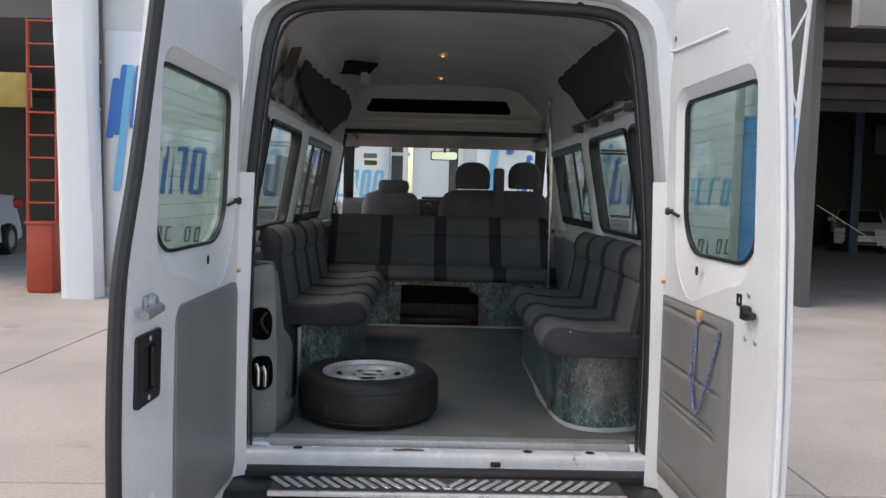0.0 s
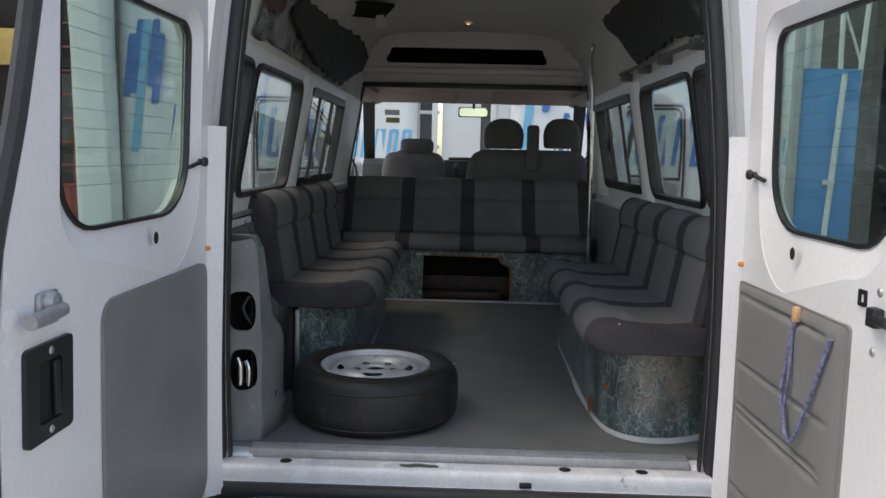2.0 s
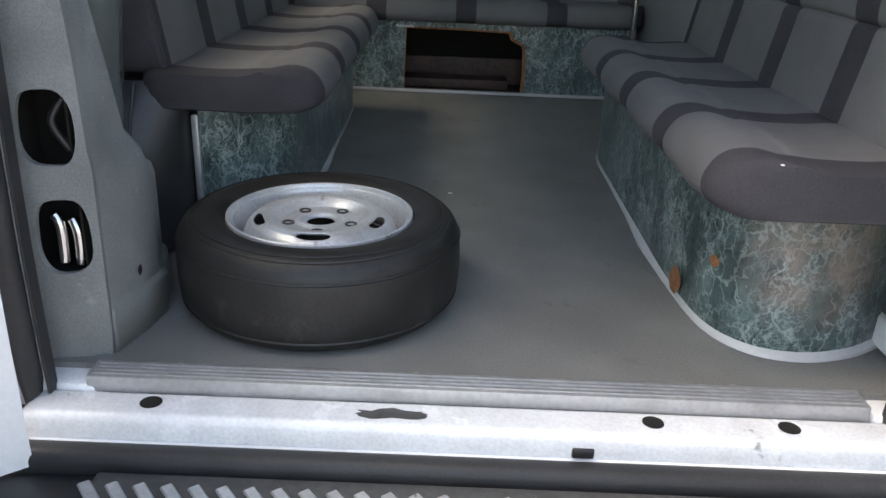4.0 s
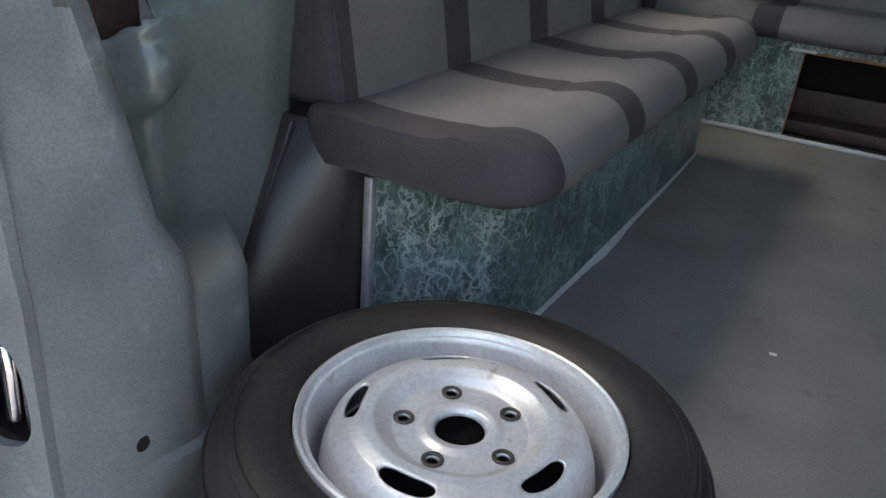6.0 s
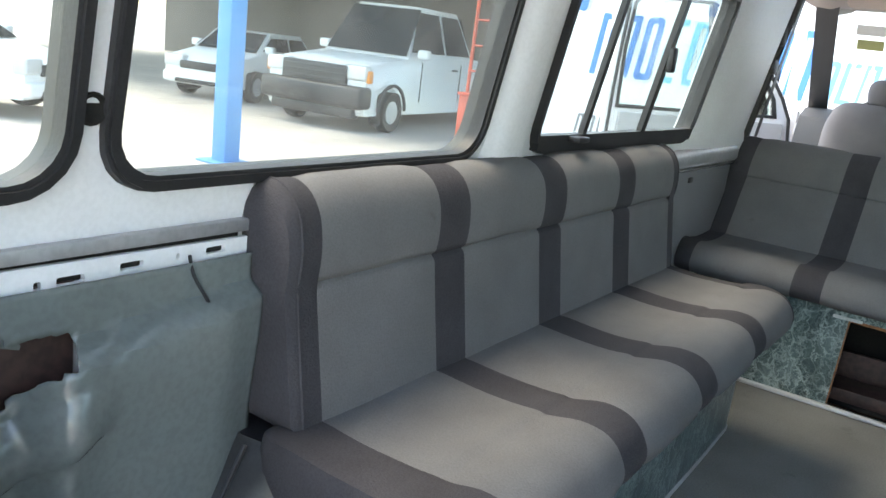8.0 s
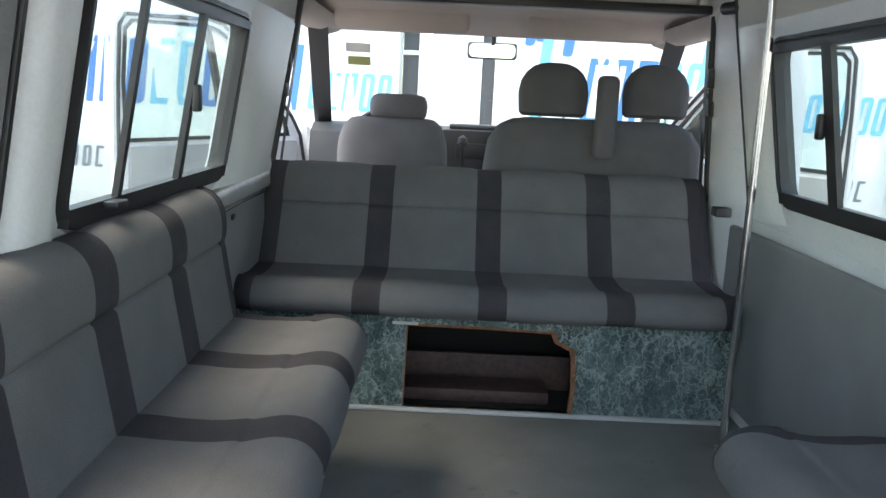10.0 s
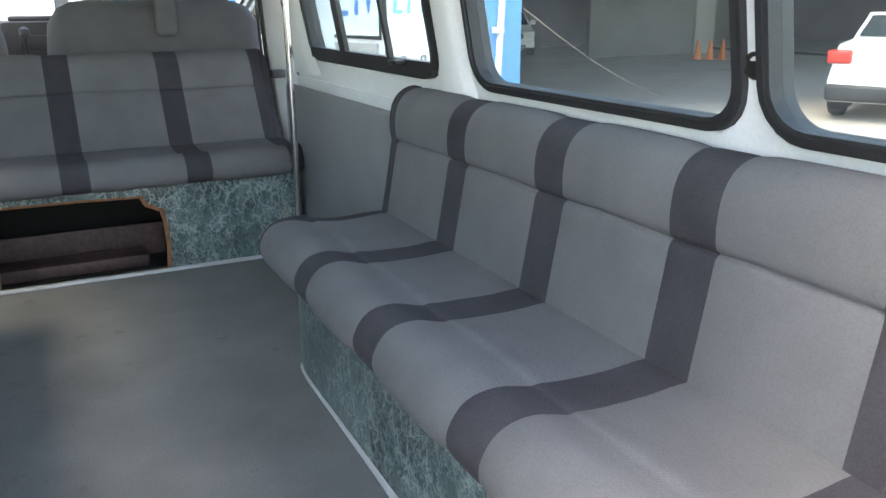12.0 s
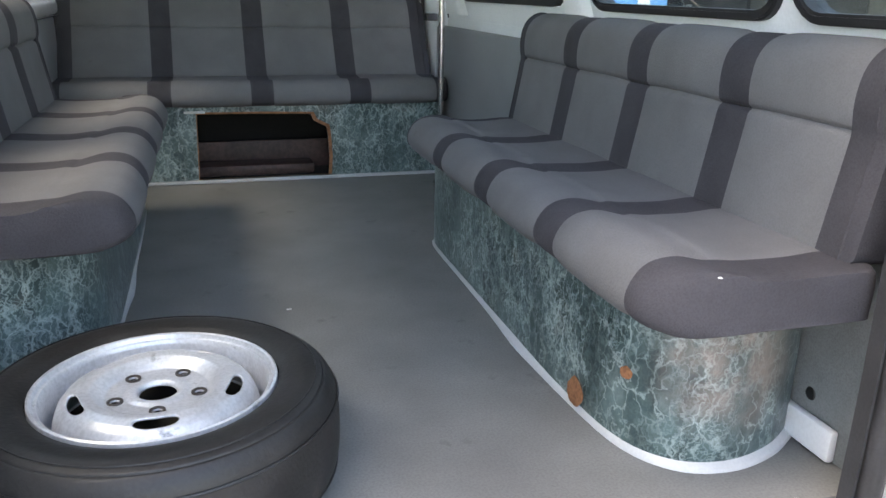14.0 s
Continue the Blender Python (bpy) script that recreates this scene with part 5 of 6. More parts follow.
double = cab_seat("passenger_seat", "grey cloth double passenger seat with two headrests", -0.02, 0.93, 3.66, 1.025, [(0.27, 0.148, 1.03, 1.252), (0.702, 0.14, 1.04, 1.262)], CLOTH_CAB)
part("centre_belt_pad", boxed((0.432, 3.43, 0.87), (0.522, 3.49, 1.205), 0.025, 4, None), CLOTH_CAB, double, "upright grey belt housing")

dash = thing("dashboard", "dark van dashboard with a pale lower console", "dashboard", (0, 4.65, 0.5))
rows = [[(x, y, z) for y, z in ((4.49, 0.35), (4.43, 0.6), (4.41, 0.78), (4.45, 0.885), (4.55, 0.925), (4.87, 0.93), (4.95, 0.35))] for x in (-0.9, -0.3, 0.3, 0.9)]
part("top", loft(rows, wrap=True), DASH, dash)
part("console", boxed((-0.2, 4.35, 0.35), (0.14, 4.45, 0.93), 0.02), BLACK, dash, "dark radio console")
part("radio", boxed((-0.12, 4.34, 0.78), (0.08, 4.355, 0.86), 0.004), BLACK, dash)
part("gear_lever", tubed([(-0.08, 4.25, 0.5), (-0.09, 4.17, 0.86)], 0.01), BLACK, dash)
part("lever_knob", spun([(0, 0.06), (0.022, 0.045), (0.026, 0.02), (0.012, 0)], (-0.09, 4.17, 0.85), 14), DASH, dash)
part("top_tray", boxed((-0.16, 4.39, 0.93), (0.2, 4.55, 0.955), 0.01), DASH, dash)
wheel_s = thing("steering_wheel", "dark steering wheel tilted over the column", "steering wheel", (-0.47, 4.3, 0.85))
tilt = Matrix.Translation((-0.47, 4.27, 0.84)) @ pose(0, 0, 0, 60, 0, 0)
bm = tubed([(0.2 * math.cos(a), 0.2 * math.sin(a), 0) for a in [k * math.tau / 40 for k in range(40)]], 0.016, 8, closed=True)
bm.transform(tilt)
part("rim", bm, DASH, wheel_s)
bm = boxed((-0.19, -0.02, -0.012), (0.19, 0.02, 0.012), 0.01)
bm.transform(tilt)
part("spoke", bm, DASH, wheel_s)
part("column", tubed([(-0.47, 4.27, 0.84), (-0.47, 4.45, 0.72)], 0.04), DASH, wheel_s)

screen = thing("windscreen", "clear windscreen with two small stickers in a dark surround", "windscreen", (0, 4.55, 1.1), kind="structure")
def on_screen(u, v, w):
    return (0.045 + u * (1.0 - 0.08 * v), 4.89 - 0.7 * v + w - 0.12 * (u * u), 0.93 + 0.46 * v)
pane = part("pane", loft([[on_screen(-0.92 + 1.84 * k / 12, v, w) for k in range(13)] for v, w in ((0, 0), (0.5, 0), (1, 0))], cap=False), GLASS, screen)
pane.visible_shadow = False
for s in (-1, 1):
    part("pillar", loft([[(p[0] + s * a, p[1] + b, p[2]) for a, b in ((-0.045, -0.03), (0.05, -0.05), (0.06, 0.05), (-0.03, 0.03))] for p in (on_screen(s * 0.92, v, 0) for v in (-0.1, 0.3, 0.7, 1.05))], wrap=True), DASH, screen, "dark pillar cover")
part("sticker", loft([[on_screen(u, v, -0.006) for u in (-0.78, -0.66)] for v in (0.66, 0.75)], cap=False), STICKER, screen, "olive sticker with unreadable print")
part("sticker", loft([[on_screen(u, v, -0.006) for u in (-0.79, -0.66)] for v in (0.79, 0.88)], cap=False), STICKER_W, screen, "pale sticker with unreadable print")
mirror = thing("rear_view_mirror", "rear view mirror in a pale housing on a stalk", "mirror", (0.045, 4.35, 1.33))
part("housing", boxed((-0.085, 4.35, 1.293), (0.17, 4.385, 1.378), 0.025, 3), DASH, mirror)
part("glass", plate(rrect(-0.075, 0.16, 1.301, 1.37, 0.025), [], lambda u, v, w: (u, 4.349 - w, v), 0.003), MIRROR, mirror, "mirror glass", smooth=0)
part("stalk", tubed([(0.045, 4.37, 1.36), (0.045, 4.29, 1.41)], 0.012), DASH, mirror)

cab_roof = loft([[(x, y, z) for x in (-0.88, 0.98)] + [(x, y, z + 0.03) for x in (0.98, -0.88)] for y, z in ((3.47, 1.49), (3.85, 1.475), (4.13, 1.44), (4.21, 1.395))], wrap=True)
solo("ceiling_cab", cab_roof, BEIGE, "beige cab roof lining", "ceiling", kind="structure")
for side, x in (("left", -0.84), ("right", 0.945)):
    out = -1 if x < 0 else 1
    rows = [[(x + out * (a - 0.05 * t), 3.46 + 0.8 * t, z - 0.025 * t) for a, z in ((-0.09, 1.46), (-0.06, 1.415), (-0.01, 1.4), (0.06, 1.405), (0.09, 1.5))] for t in (0.0, 0.5, 1.0)]
    solo(f"trim_{side}", loft(rows, wrap=True), BEIGE, "beige roof edge above the cab door", "trim", kind="structure")
for x0, x1 in ((-0.71, -0.09), (0.178, 0.80)):
    visor = thing("sun_visor", "beige folded sun visor above the windscreen", "visor", (x0, 3.93, 1.42), "sun visors")
    flat = rrect(x0, x1, -0.088, 0.004, 0.028, 5)
    part("board", loft([[(u * (1 - k) + k * (x0 + x1) / 2, 3.93 - 0.2 * v + w, 1.47 + v * (1 - k)) for u, v in flat] for w, k in ((-0.011, 0.03), (-0.006, 0.0), (0.006, 0.0), (0.011, 0.03))], wrap=True), BEIGE, visor)
    part("hinge_rod", tubed([(x0 + 0.03, 3.93, 1.47), (x1 - 0.03, 3.93, 1.47)], 0.006), DASH, visor)

DOOR_SWING = math.radians(46)
for s in (-1, 1):
    # cab doors stand open, swung forward on their front hinges
    cdoor = thing("cab_door", "white cab door standing open with a framed window and pale inner trim", "van door", (s * 0.94, 4.65, 0.4), kind="structure")

    def on_door(u, v, w, s=s):
        a = DOOR_SWING
        return (s * (0.94 + u * math.sin(a) + w * math.cos(a)), 4.65 - u * math.cos(a) + w * math.sin(a), v)

    hole = [(0.16, 0.86), (1.025, 0.83), (1.03, 1.1), (1.015, 1.33), (0.985, 1.365), (0.62, 1.375), (0.56, 1.36), (0.5, 1.32), (0.38, 1.19), (0.26, 1.05), (0.18, 0.94)]
    outer = [(0.0, -0.05), (1.06, -0.05), (1.09, 0.5), (1.09, 0.85), (1.085, 1.1), (1.07, 1.36), (1.03, 1.42), (0.6, 1.435), (0.53, 1.42), (0.46, 1.37), (0.33, 1.235), (0.2, 1.08), (0.1, 0.95), (0.045, 0.85), (0.015, 0.7)]
    part("shell", plate(outer, [hole], on_door, 0.045), WHITE, cdoor)
    part("inner_trim", plate([(0.06, 0.0), (1.0, 0.0), (1.03, 0.45), (1.02, 0.79), (0.1, 0.82)], [], lambda u, v, w: on_door(u, v, w - 0.03), 0.028), CAB_GREY, cdoor, "pale plastic inner trim")
    part("armrest", plate(rrect(0.25, 0.85, 0.5, 0.56, 0.025), [], lambda u, v, w: on_door(u, v, w - 0.085), 0.055), DASH, cdoor)
    pane = part("pane", plate(hole, [], lambda u, v, w: on_door(u, v, w + 0.02), 0.004), GLASS, cdoor, smooth=0)
    pane.visible_shadow = False
    grown = [(0.13, 0.845), (1.04, 0.81), (1.047, 1.1), (1.03, 1.34), (0.993, 1.381), (0.615, 1.391), (0.55, 1.375), (0.485, 1.333), (0.365, 1.2), (0.245, 1.06), (0.16, 0.945)]
    part("window_seal", ring(grown, hole, lambda u, v, w: on_door(u, v, w - 0.008), 0.02), BLACK, cdoor)
    part("quarter_divider", loft([[on_door(u + a, v, w) for a, w in ((-0.013, 0.0), (0.013, 0.0), (0.013, 0.04), (-0.013, 0.04))] for u, v in ((0.5, 0.845), (0.55, 1.1), (0.6, 1.377))], wrap=True), BLACK, cdoor)
    part("edge_seal", tubed([on_door(u, v, -0.006) for u, v in ((1.05, 0.0), (1.07, 0.5), (1.068, 0.9), (1.063, 1.1), (1.05, 1.35), (1.02, 1.4), (0.6, 1.415), (0.53, 1.4), (0.48, 1.36), (0.35, 1.23), (0.22, 1.075), (0.12, 0.95), (0.062, 0.85), (0.035, 0.7))], 0.009, 8), RUBBER, cdoor)
    om = thing("door_mirror", "large black mirror on the open cab door", "mirror", on_door(0.2, 0.9, 0.1), "door mirrors")
    part("shell", loft([[on_door(u, v, w) for u, v in rrect(0.1, 0.32, 0.84 + k, 1.16 - k, 0.05)] for w, k in ((0.1, 0.03), (0.13, 0.0), (0.2, 0.0), (0.23, 0.03))], wrap=True), BLACK, om)
    part("arm", tubed([on_door(0.16, 0.87, 0.04), on_door(0.18, 0.88, 0.12)], 0.025), BLACK, om)
    solo("door_sill", boxed((s * 0.86, 3.47, -0.06), (s * 0.935, 4.65, 0.004), 0.006), WHITE, "white painted sill under the cab door", "sill", kind="structure")
    solo("front_wing", plate([(4.67, 0.02), (5.01, 0.02), (5.01, 0.84), (4.67, 0.9)], [], lambda u, v, w, s=s: (s * (0.955 + w), u, v), 0.03), WHITE, "white front wing ahead of the cab door", "wing", kind="structure")
    # belt guide on the post
    guide = thing("belt_guide", "black belt guide bolted to the door post", "belt guide", (s * (0.8 if s < 0 else 0.86), 3.41, 1.15), "belt guides")
    gx = 0.815 if s < 0 else 0.87
    part("cover", boxed((s * gx - 0.014, 3.375, 1.17), (s * gx + 0.014, 3.425, 1.25), 0.01, 2), BLACK, guide)
    part("loop", boxed((s * (gx + 0.012) - 0.014, 3.365, 1.06), (s * (gx + 0.012) + 0.014, 3.43, 1.12), 0.012, 2), BLACK, guide)
for s in (-1, 1):
    for y in (0.95, 4.7):
        tub = thing("road_wheel", "dusty black road wheel under the van", "wheel", (s * 0.85, y, GROUND), "road wheels")
        part("tyre", spun([(0.19, 0.0), (0.31, 0.0), (0.33, 0.02), (0.33, 0.16), (0.31, 0.18), (0.19, 0.18)], (s * 0.86 - 0.09, y, GROUND + 0.33), 40, "x"), TYRE, tub)
        part("rim", spun([(0.19, 0.01), (0.18, 0.03), (0.12, 0.05), (0.0, 0.05)] if s < 0 else [(0.19, 0.17), (0.18, 0.15), (0.12, 0.13), (0.0, 0.13)], (s * 0.86 - 0.09, y, GROUND + 0.33), 32, "x"), RIM, tub)
solo("nose", boxed((-0.93, 4.95, -0.35), (0.93, 5.65, 0.8), 0.12, 3), WHITE, "short white bonnet of the van", "bonnet", kind="structure")
solo("underbody", boxed((-0.93, 0.0, -0.35), (0.93, 5, -0.055), 0.03), BLACK, "dark underside of the van floor", "underbody", kind="structure")


# ---- small traces ----
solo("paper_scrap", boxed((-0.051, 1.208, 0.0005), (-0.037, 1.217, 0.002), 0.0008), SCRAP, "tiny white paper scrap on the floor", "scrap")
solo("paper_scrap", boxed((-0.2, 0.86, 0.0005), (-0.192, 0.867, 0.002), 0.0005), SCRAP, "tiny white paper scrap on the floor", "scrap")
part("burn_mark", spun([(0, 0.0012), (0.008, 0.001), (0.011, 0.0)], (-0.545, 1.05, 0.4405), 14), SHADE_BURN_BLACK, left_bench, "small dark burn in the cloth")
part("white_speck", spun([(0, 0.002), (0.003, 0.001), (0.004, 0)], (0.495, 0.086, 0.4485), 10), SCRAP, right_bench)
anchor = thing("belt_anchor", "round black belt anchor on the wall", "anchor", (0.89, 0.208, 0.744))
part("knob", spun([(0, -0.03), (0.018, -0.028), (0.022, -0.01), (0.022, 0.0)], (0.902, 0.208, 0.744), 18, "x"), BLACK, anchor)
part("panel_plug", spun([(0, -0.003), (0.012, -0.002), (0.014, 0)], (0.878, 0.279, 0.107), 14, "x"), BLACK, anchor)


# ---- the yard ----
solo("ground", boxed((-400, -400, GROUND - 0.4), (400, 400, GROUND - 0.02)), JOINT, "dusty yard ground", "ground", kind="structure")
ground_slabs = thing("pavement", "large sun-bleached concrete slabs with dark joints", "pavement", (0, 0, GROUND - 0.02), kind="structure")
slab_me = finish("slab", boxed((-1.52, -1.52, -0.02), (1.52, 1.52, 0.0), 0.006, 1), CONCRETE)
for i in range(-8, 8):
    for j in range(-4, 10):
        ob = new("slab", slab_me)
        ob.parent = ground_slabs
        ob.location = (i * 3.055 + 0.72, j * 3.055 - 1.65 + 1.52, 0.02 - 0.0015 * ((i * 7 + j * 3) % 3))
far = bmesh.new()
for a, b in (((-400, -400), (-23.8, 400)), ((25.2, -400), (400, 400)), ((-23.8, 28.9), (25.2, 400)), ((-23.8, -400), (25.2, -14.0))):
    box(far, (*a, GROUND - 0.02), (*b, GROUND - 0.002))
solo("yard_far", far, CONCRETE, "pale concrete yard stretching away", "ground", kind="structure")

WY = 9.2
wall = thing("yard_wall", "white yard wall behind the van with a dark doorway", "wall", (0, WY, GROUND), kind="structure")
part("wall_body", plate([(-5.7, GROUND), (-0.70, GROUND), (-0.70, 1.9), (0.40, 1.9), (0.40, GROUND), (5.0, GROUND), (5.0, 5.2), (-5.7, 5.2)], [], lambda u, v, w: (u, WY + 0.06 + w, v), 0.2), WALL_OUT, wall)
part("door_panel", boxed((-0.36, WY + 0.1, GROUND), (0.2, WY + 0.16, 1.9), 0.01), WALL_OUT, wall, "white door leaf")
for x0, x1 in ((-0.69, -0.46), (0.2, 0.39)):
    part("dark_frame", boxed((x0, WY + 0.12, GROUND), (x1, WY + 0.2, 1.9), 0.01), DASH, wall, "dark door frame")
    part("white_post", boxed((x1 - 0.05, WY + 0.02, GROUND), (x1 + 0.03, WY + 0.12, 2.6), 0.01), WALL_OUT, wall)
for z in (0.55, 1.05, 1.55):
    part("cross_bar", boxed((-0.69, WY + 0.09, z), (-0.4, WY + 0.12, z + 0.05), 0.006), WALL_OUT, wall)


def glyphs(parent, x, z, h, wide, count, mats, seed, gap=0.25, tall=(1, 4)):
    """Blocky print in place of lettering: rings and bars of the letters' size."""
    rnd = random.Random(seed)
    w = wide / count
    for k in range(count):
        u0, u1 = x + k * w, x + (k + 1 - gap) * w
        m = mats[0] if k < count * 0.28 else mats[1] if k < count * 0.45 else mats[0]
        top = h * (1.28 if k in tall else 1.0)
        y = WY - 0.012
        sort = rnd.choice(("ring", "ring", "bars", "cup"))
        place = lambda u, v, t, y=y: (u + 0.12 * (v - z), y - t, v)
        th = (u1 - u0) * 0.34
        if sort == "ring":
            part("printed_letter", ring(rrect(u0, u1, z, z + h, 0.3 * (u1 - u0)), rrect(u0 + th, u1 - th, z + th, z + h - th, 0.12 * (u1 - u0)), place, 0.004), m, parent)
            if top > h:
                part("printed_letter", plate(rrect(u1 - th, u1, z + h * 0.9, z + top, 0.01), [], place, 0.005), m, parent)
        elif sort == "bars":
            for a in (u0, u1 - th):
                part("printed_letter", plate(rrect(a, a + th, z, z + h, 0.01), [], place, 0.004), m, parent)
            part("printed_letter", plate(rrect(u0, u1, z + h - th, z + h, 0.02), [], place, 0.005), m, parent)
        else:
            part("printed_letter", plate(rrect(u0, u0 + th, z, z + h, 0.01), [], place, 0.004), m, parent)
            part("printed_letter", plate(rrect(u0, u1, z, z + th, 0.02), [], place, 0.005), m, parent)
            part("printed_letter", plate(rrect(u0, u1, z + h - th, z + h, 0.02), [], place, 0.005), m, parent)


for x0, x1, seed in ((-5.02, -0.72, 5), (0.62, 4.82, 9)):
    ban = thing("banner", "white canvas banner with large blue block print, on the yard wall", "banner", (x0, WY, 0), "banners")
    rows = [[(x0 + (x1 - x0) * k / 24, WY - 0.004 + 0.02 * math.sin(k * 1.7 + z), z) for k in range(25)] for z in (-0.55, 0.6, 1.9, 3.3)]
    sheet = part("canvas", loft(rows, cap=False), CANVAS, ban)
    sheet.modifiers.new("thick", "SOLIDIFY").thickness = 0.004
    for k, (a, z0, z1, m) in enumerate(((0.0, 1.7, 2.6, BLUE_D), (0.11, 1.75, 2.8, BLUE_D), (0.2, 0.9, 2.8, BLUE_L), (0.34, 1.85, 2.8, BLUE_D), (0.43, 1.6, 2.6, BLUE_D))):
        part("printed_stroke", plate(rrect(x0 + 0.02 + a, x0 + 0.13 + a, z0, z1, 0.04), [], lambda u, v, w, k=k: (u + 0.12 * (v - 1.7), WY - 0.03 - 0.006 * k - w, v), 0.004), m, ban)
    glyphs(ban, x0 + 0.68, 0.88, 0.72, (x1 - x0) - 1.75, 9, (BLUE_D, BLUE_L), seed)
    glyphs(ban, x1 - 1.02, 0.9, 0.42, 0.95, 5, (BLUE_L, BLUE_L), seed + 1, tall=())
    glyphs(ban, x0 + 0.6, 0.15, 0.24, (x1 - x0) - 0.8, 24, (PRINT, PRINT), seed + 2, 0.35, (3, 9))

# wrapped pillar at the wall's end
rows = []
for z in (GROUND, 0.6, 1.9, 3.2, 5.2):
    rows.append([(-5.31 + 0.06 * (2 - z) / 3 + (0.26 + 0.03 * z / 5) * math.copysign(abs(math.cos(a)) ** 0.4, math.cos(a)) + 0.02 * math.sin(5 * a + z) + 0.012 * math.sin(13 * a + 2 * z), WY - 0.25 + 0.2 * math.copysign(abs(math.sin(a)) ** 0.4, math.sin(a)), z) for a in [k * math.tau / 36 for k in range(36)]])
# dark strip added in place of the dim gap between pillar and banner
channel = thing("dark_gap_strip", "narrow dark strip standing in for the gap beside the wrapped pillar", "channel", (-5.09, 9.1, GROUND))
part("back", boxed((-5.16, 9.12, GROUND), (-5.03, 9.16, 4.8), 0.005), STEEL, channel)
for z in (0.0, 0.7, 1.4, 2.1, 2.8):
    part("clip", boxed((-5.15, 9.1, z), (-5.04, 9.122, z + 0.04), 0.004), ALU, channel)
solo("yard_pillar", loft(rows, wrap=True), CANVAS, "broad pillar wrapped in creased white canvas", "pillar")

# right: blue gate, white truss mast, open workshop
GY = 7.0
gate = thing("blue_gate", "tall blue steel gate leaf with a white brace, standing open", "gate", (4.1, GY, GROUND))
part("sheet", boxed((3.84, GY - 0.02, GROUND), (4.5, GY + 0.03, 2.05), 0.01), BLUE_PAINT, gate)
part("post", boxed((3.74, GY - 0.05, GROUND), (3.83, GY + 0.05, 2.6), 0.012), CAB_GREY, gate, "pale steel post")
part("brace", tubed([(4.16, GY - 0.045, GROUND + 0.1), (4.3, GY - 0.045, 2.0)], 0.035, 8), WALL_OUT, gate, "white tube brace")
part("latch", boxed((4.14, GY - 0.09, 0.72), (4.26, GY - 0.02, 0.78), 0.01), WALL_OUT, gate, "white bolt")
mast = thing("truss_mast", "slender white lattice mast leaning outwards", "mast", (6.0, 8.6, GROUND))
a0, a1, b0, b1 = (4.95, 8.4, GROUND), (4.82, 8.4, 6.0), (5.0, 8.4, GROUND), (5.36, 8.4, 6.0)
for p, q in ((a0, a1), (b0, b1)):
    part("chord", tubed([p, q], 0.035, 8), WALL_OUT, mast)
for k in range(9):
    t0, t1 = k / 9, (k + 1) / 9
    p = Vector(a0).lerp(Vector(a1), t0) if k % 2 else Vector(b0).lerp(Vector(b1), t0)
    q = Vector(b0).lerp(Vector(b1), t1) if k % 2 else Vector(a0).lerp(Vector(a1), t1)
    part("brace", tubed([p, q], 0.018, 6), WALL_OUT, mast)

shop = thing("workshop", "dim open workshop with a flat roof on blue steel columns", "workshop", (16, 16, GROUND), kind="structure")
part("roof", boxed((5.9, 8.5, 4.2), (34, 30, 4.5)), DARK_WALL, shop)
part("fascia", boxed((5.9, 8.3, 3.5), (34, 8.5, 4.6)), FASCIA, shop)
part("back_wall", boxed((5.9, 29, GROUND), (34, 29.3, 4.2)), DARK_WALL, shop)
part("side_wall", boxed((33.7, 8.5, GROUND), (34, 29, 4.2)), DARK_WALL, shop)
part("inner_wall", boxed((5.9, 9.6, GROUND), (6.05, 29, 4.2)), DARK_WALL, shop)
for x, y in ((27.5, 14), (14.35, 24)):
    part("column", boxed((x - 0.15, y - 0.15, GROUND), (x + 0.15, y + 0.15, 4.2), 0.02), BLUE_DIMMED, shop, "blue steel column in a dimmed tone")
for y in (10, 13, 16, 19, 22):
    part("roof_beam", boxed((6, y, 3.85), (34, y + 0.12, 4.2), 0.01), FASCIA, shop)
part("partition", boxed((16.5, 22.0, GROUND), (21.0, 22.2, 4.2)), DARK_WALL, shop, "dark partition wall")
part("partition_band", boxed((16.5, 21.97, 1.15), (21.0, 22.0, 1.6)), BLUE_DIMMED, shop, "blue band in a dimmed tone")
part("pale_pier", boxed((21.0, 21.9, GROUND), (21.9, 22.3, 4.2), 0.02), FASCIA, shop)
board = thing("hanging_board", "dark board hung from the workshop roof on two rods", "sign", (15.5, 24, 3.1))
part("panel", boxed((14.95, 23.97, 2.65), (16.05, 24.03, 3.6), 0.02), DASH, board)
for x in (15.1, 15.9):
    part("rod", tubed([(x, 24, 3.58), (x, 24, 4.2)], 0.012, 6), BLACK, board)
for k in range(3):
    cone = thing("traffic_cone", "orange plastic traffic cone on the workshop floor", "cone", (18.9 + 0.33 * k, 19.5 - 0.2 * k, GROUND), "row of cones")
    part("shell", spun([(0.13, 0.03), (0.12, 0.05), (0.03, 0.62), (0.0, 0.63)], (18.9 + 0.33 * k, 19.5 - 0.2 * k, GROUND), 20), ORANGE, cone)
    part("base", boxed((18.74 + 0.33 * k, 19.34 - 0.2 * k, GROUND), (19.06 + 0.33 * k, 19.66 - 0.2 * k, GROUND + 0.03), 0.01), ORANGE, cone)
line = thing("barrier_rope", "thin pale rope sagging across the workshop entrance", "rope", (8, 10, 0))
part("strand", tubed([(5.85 + 4.4 * t, 9.1 + 2.1 * t, 0.95 - 1.62 * t - 0.12 * math.sin(t * 3.14)) for t in [k / 16 for k in range(17)]], 0.008, 6), WOOD_PALE, line)


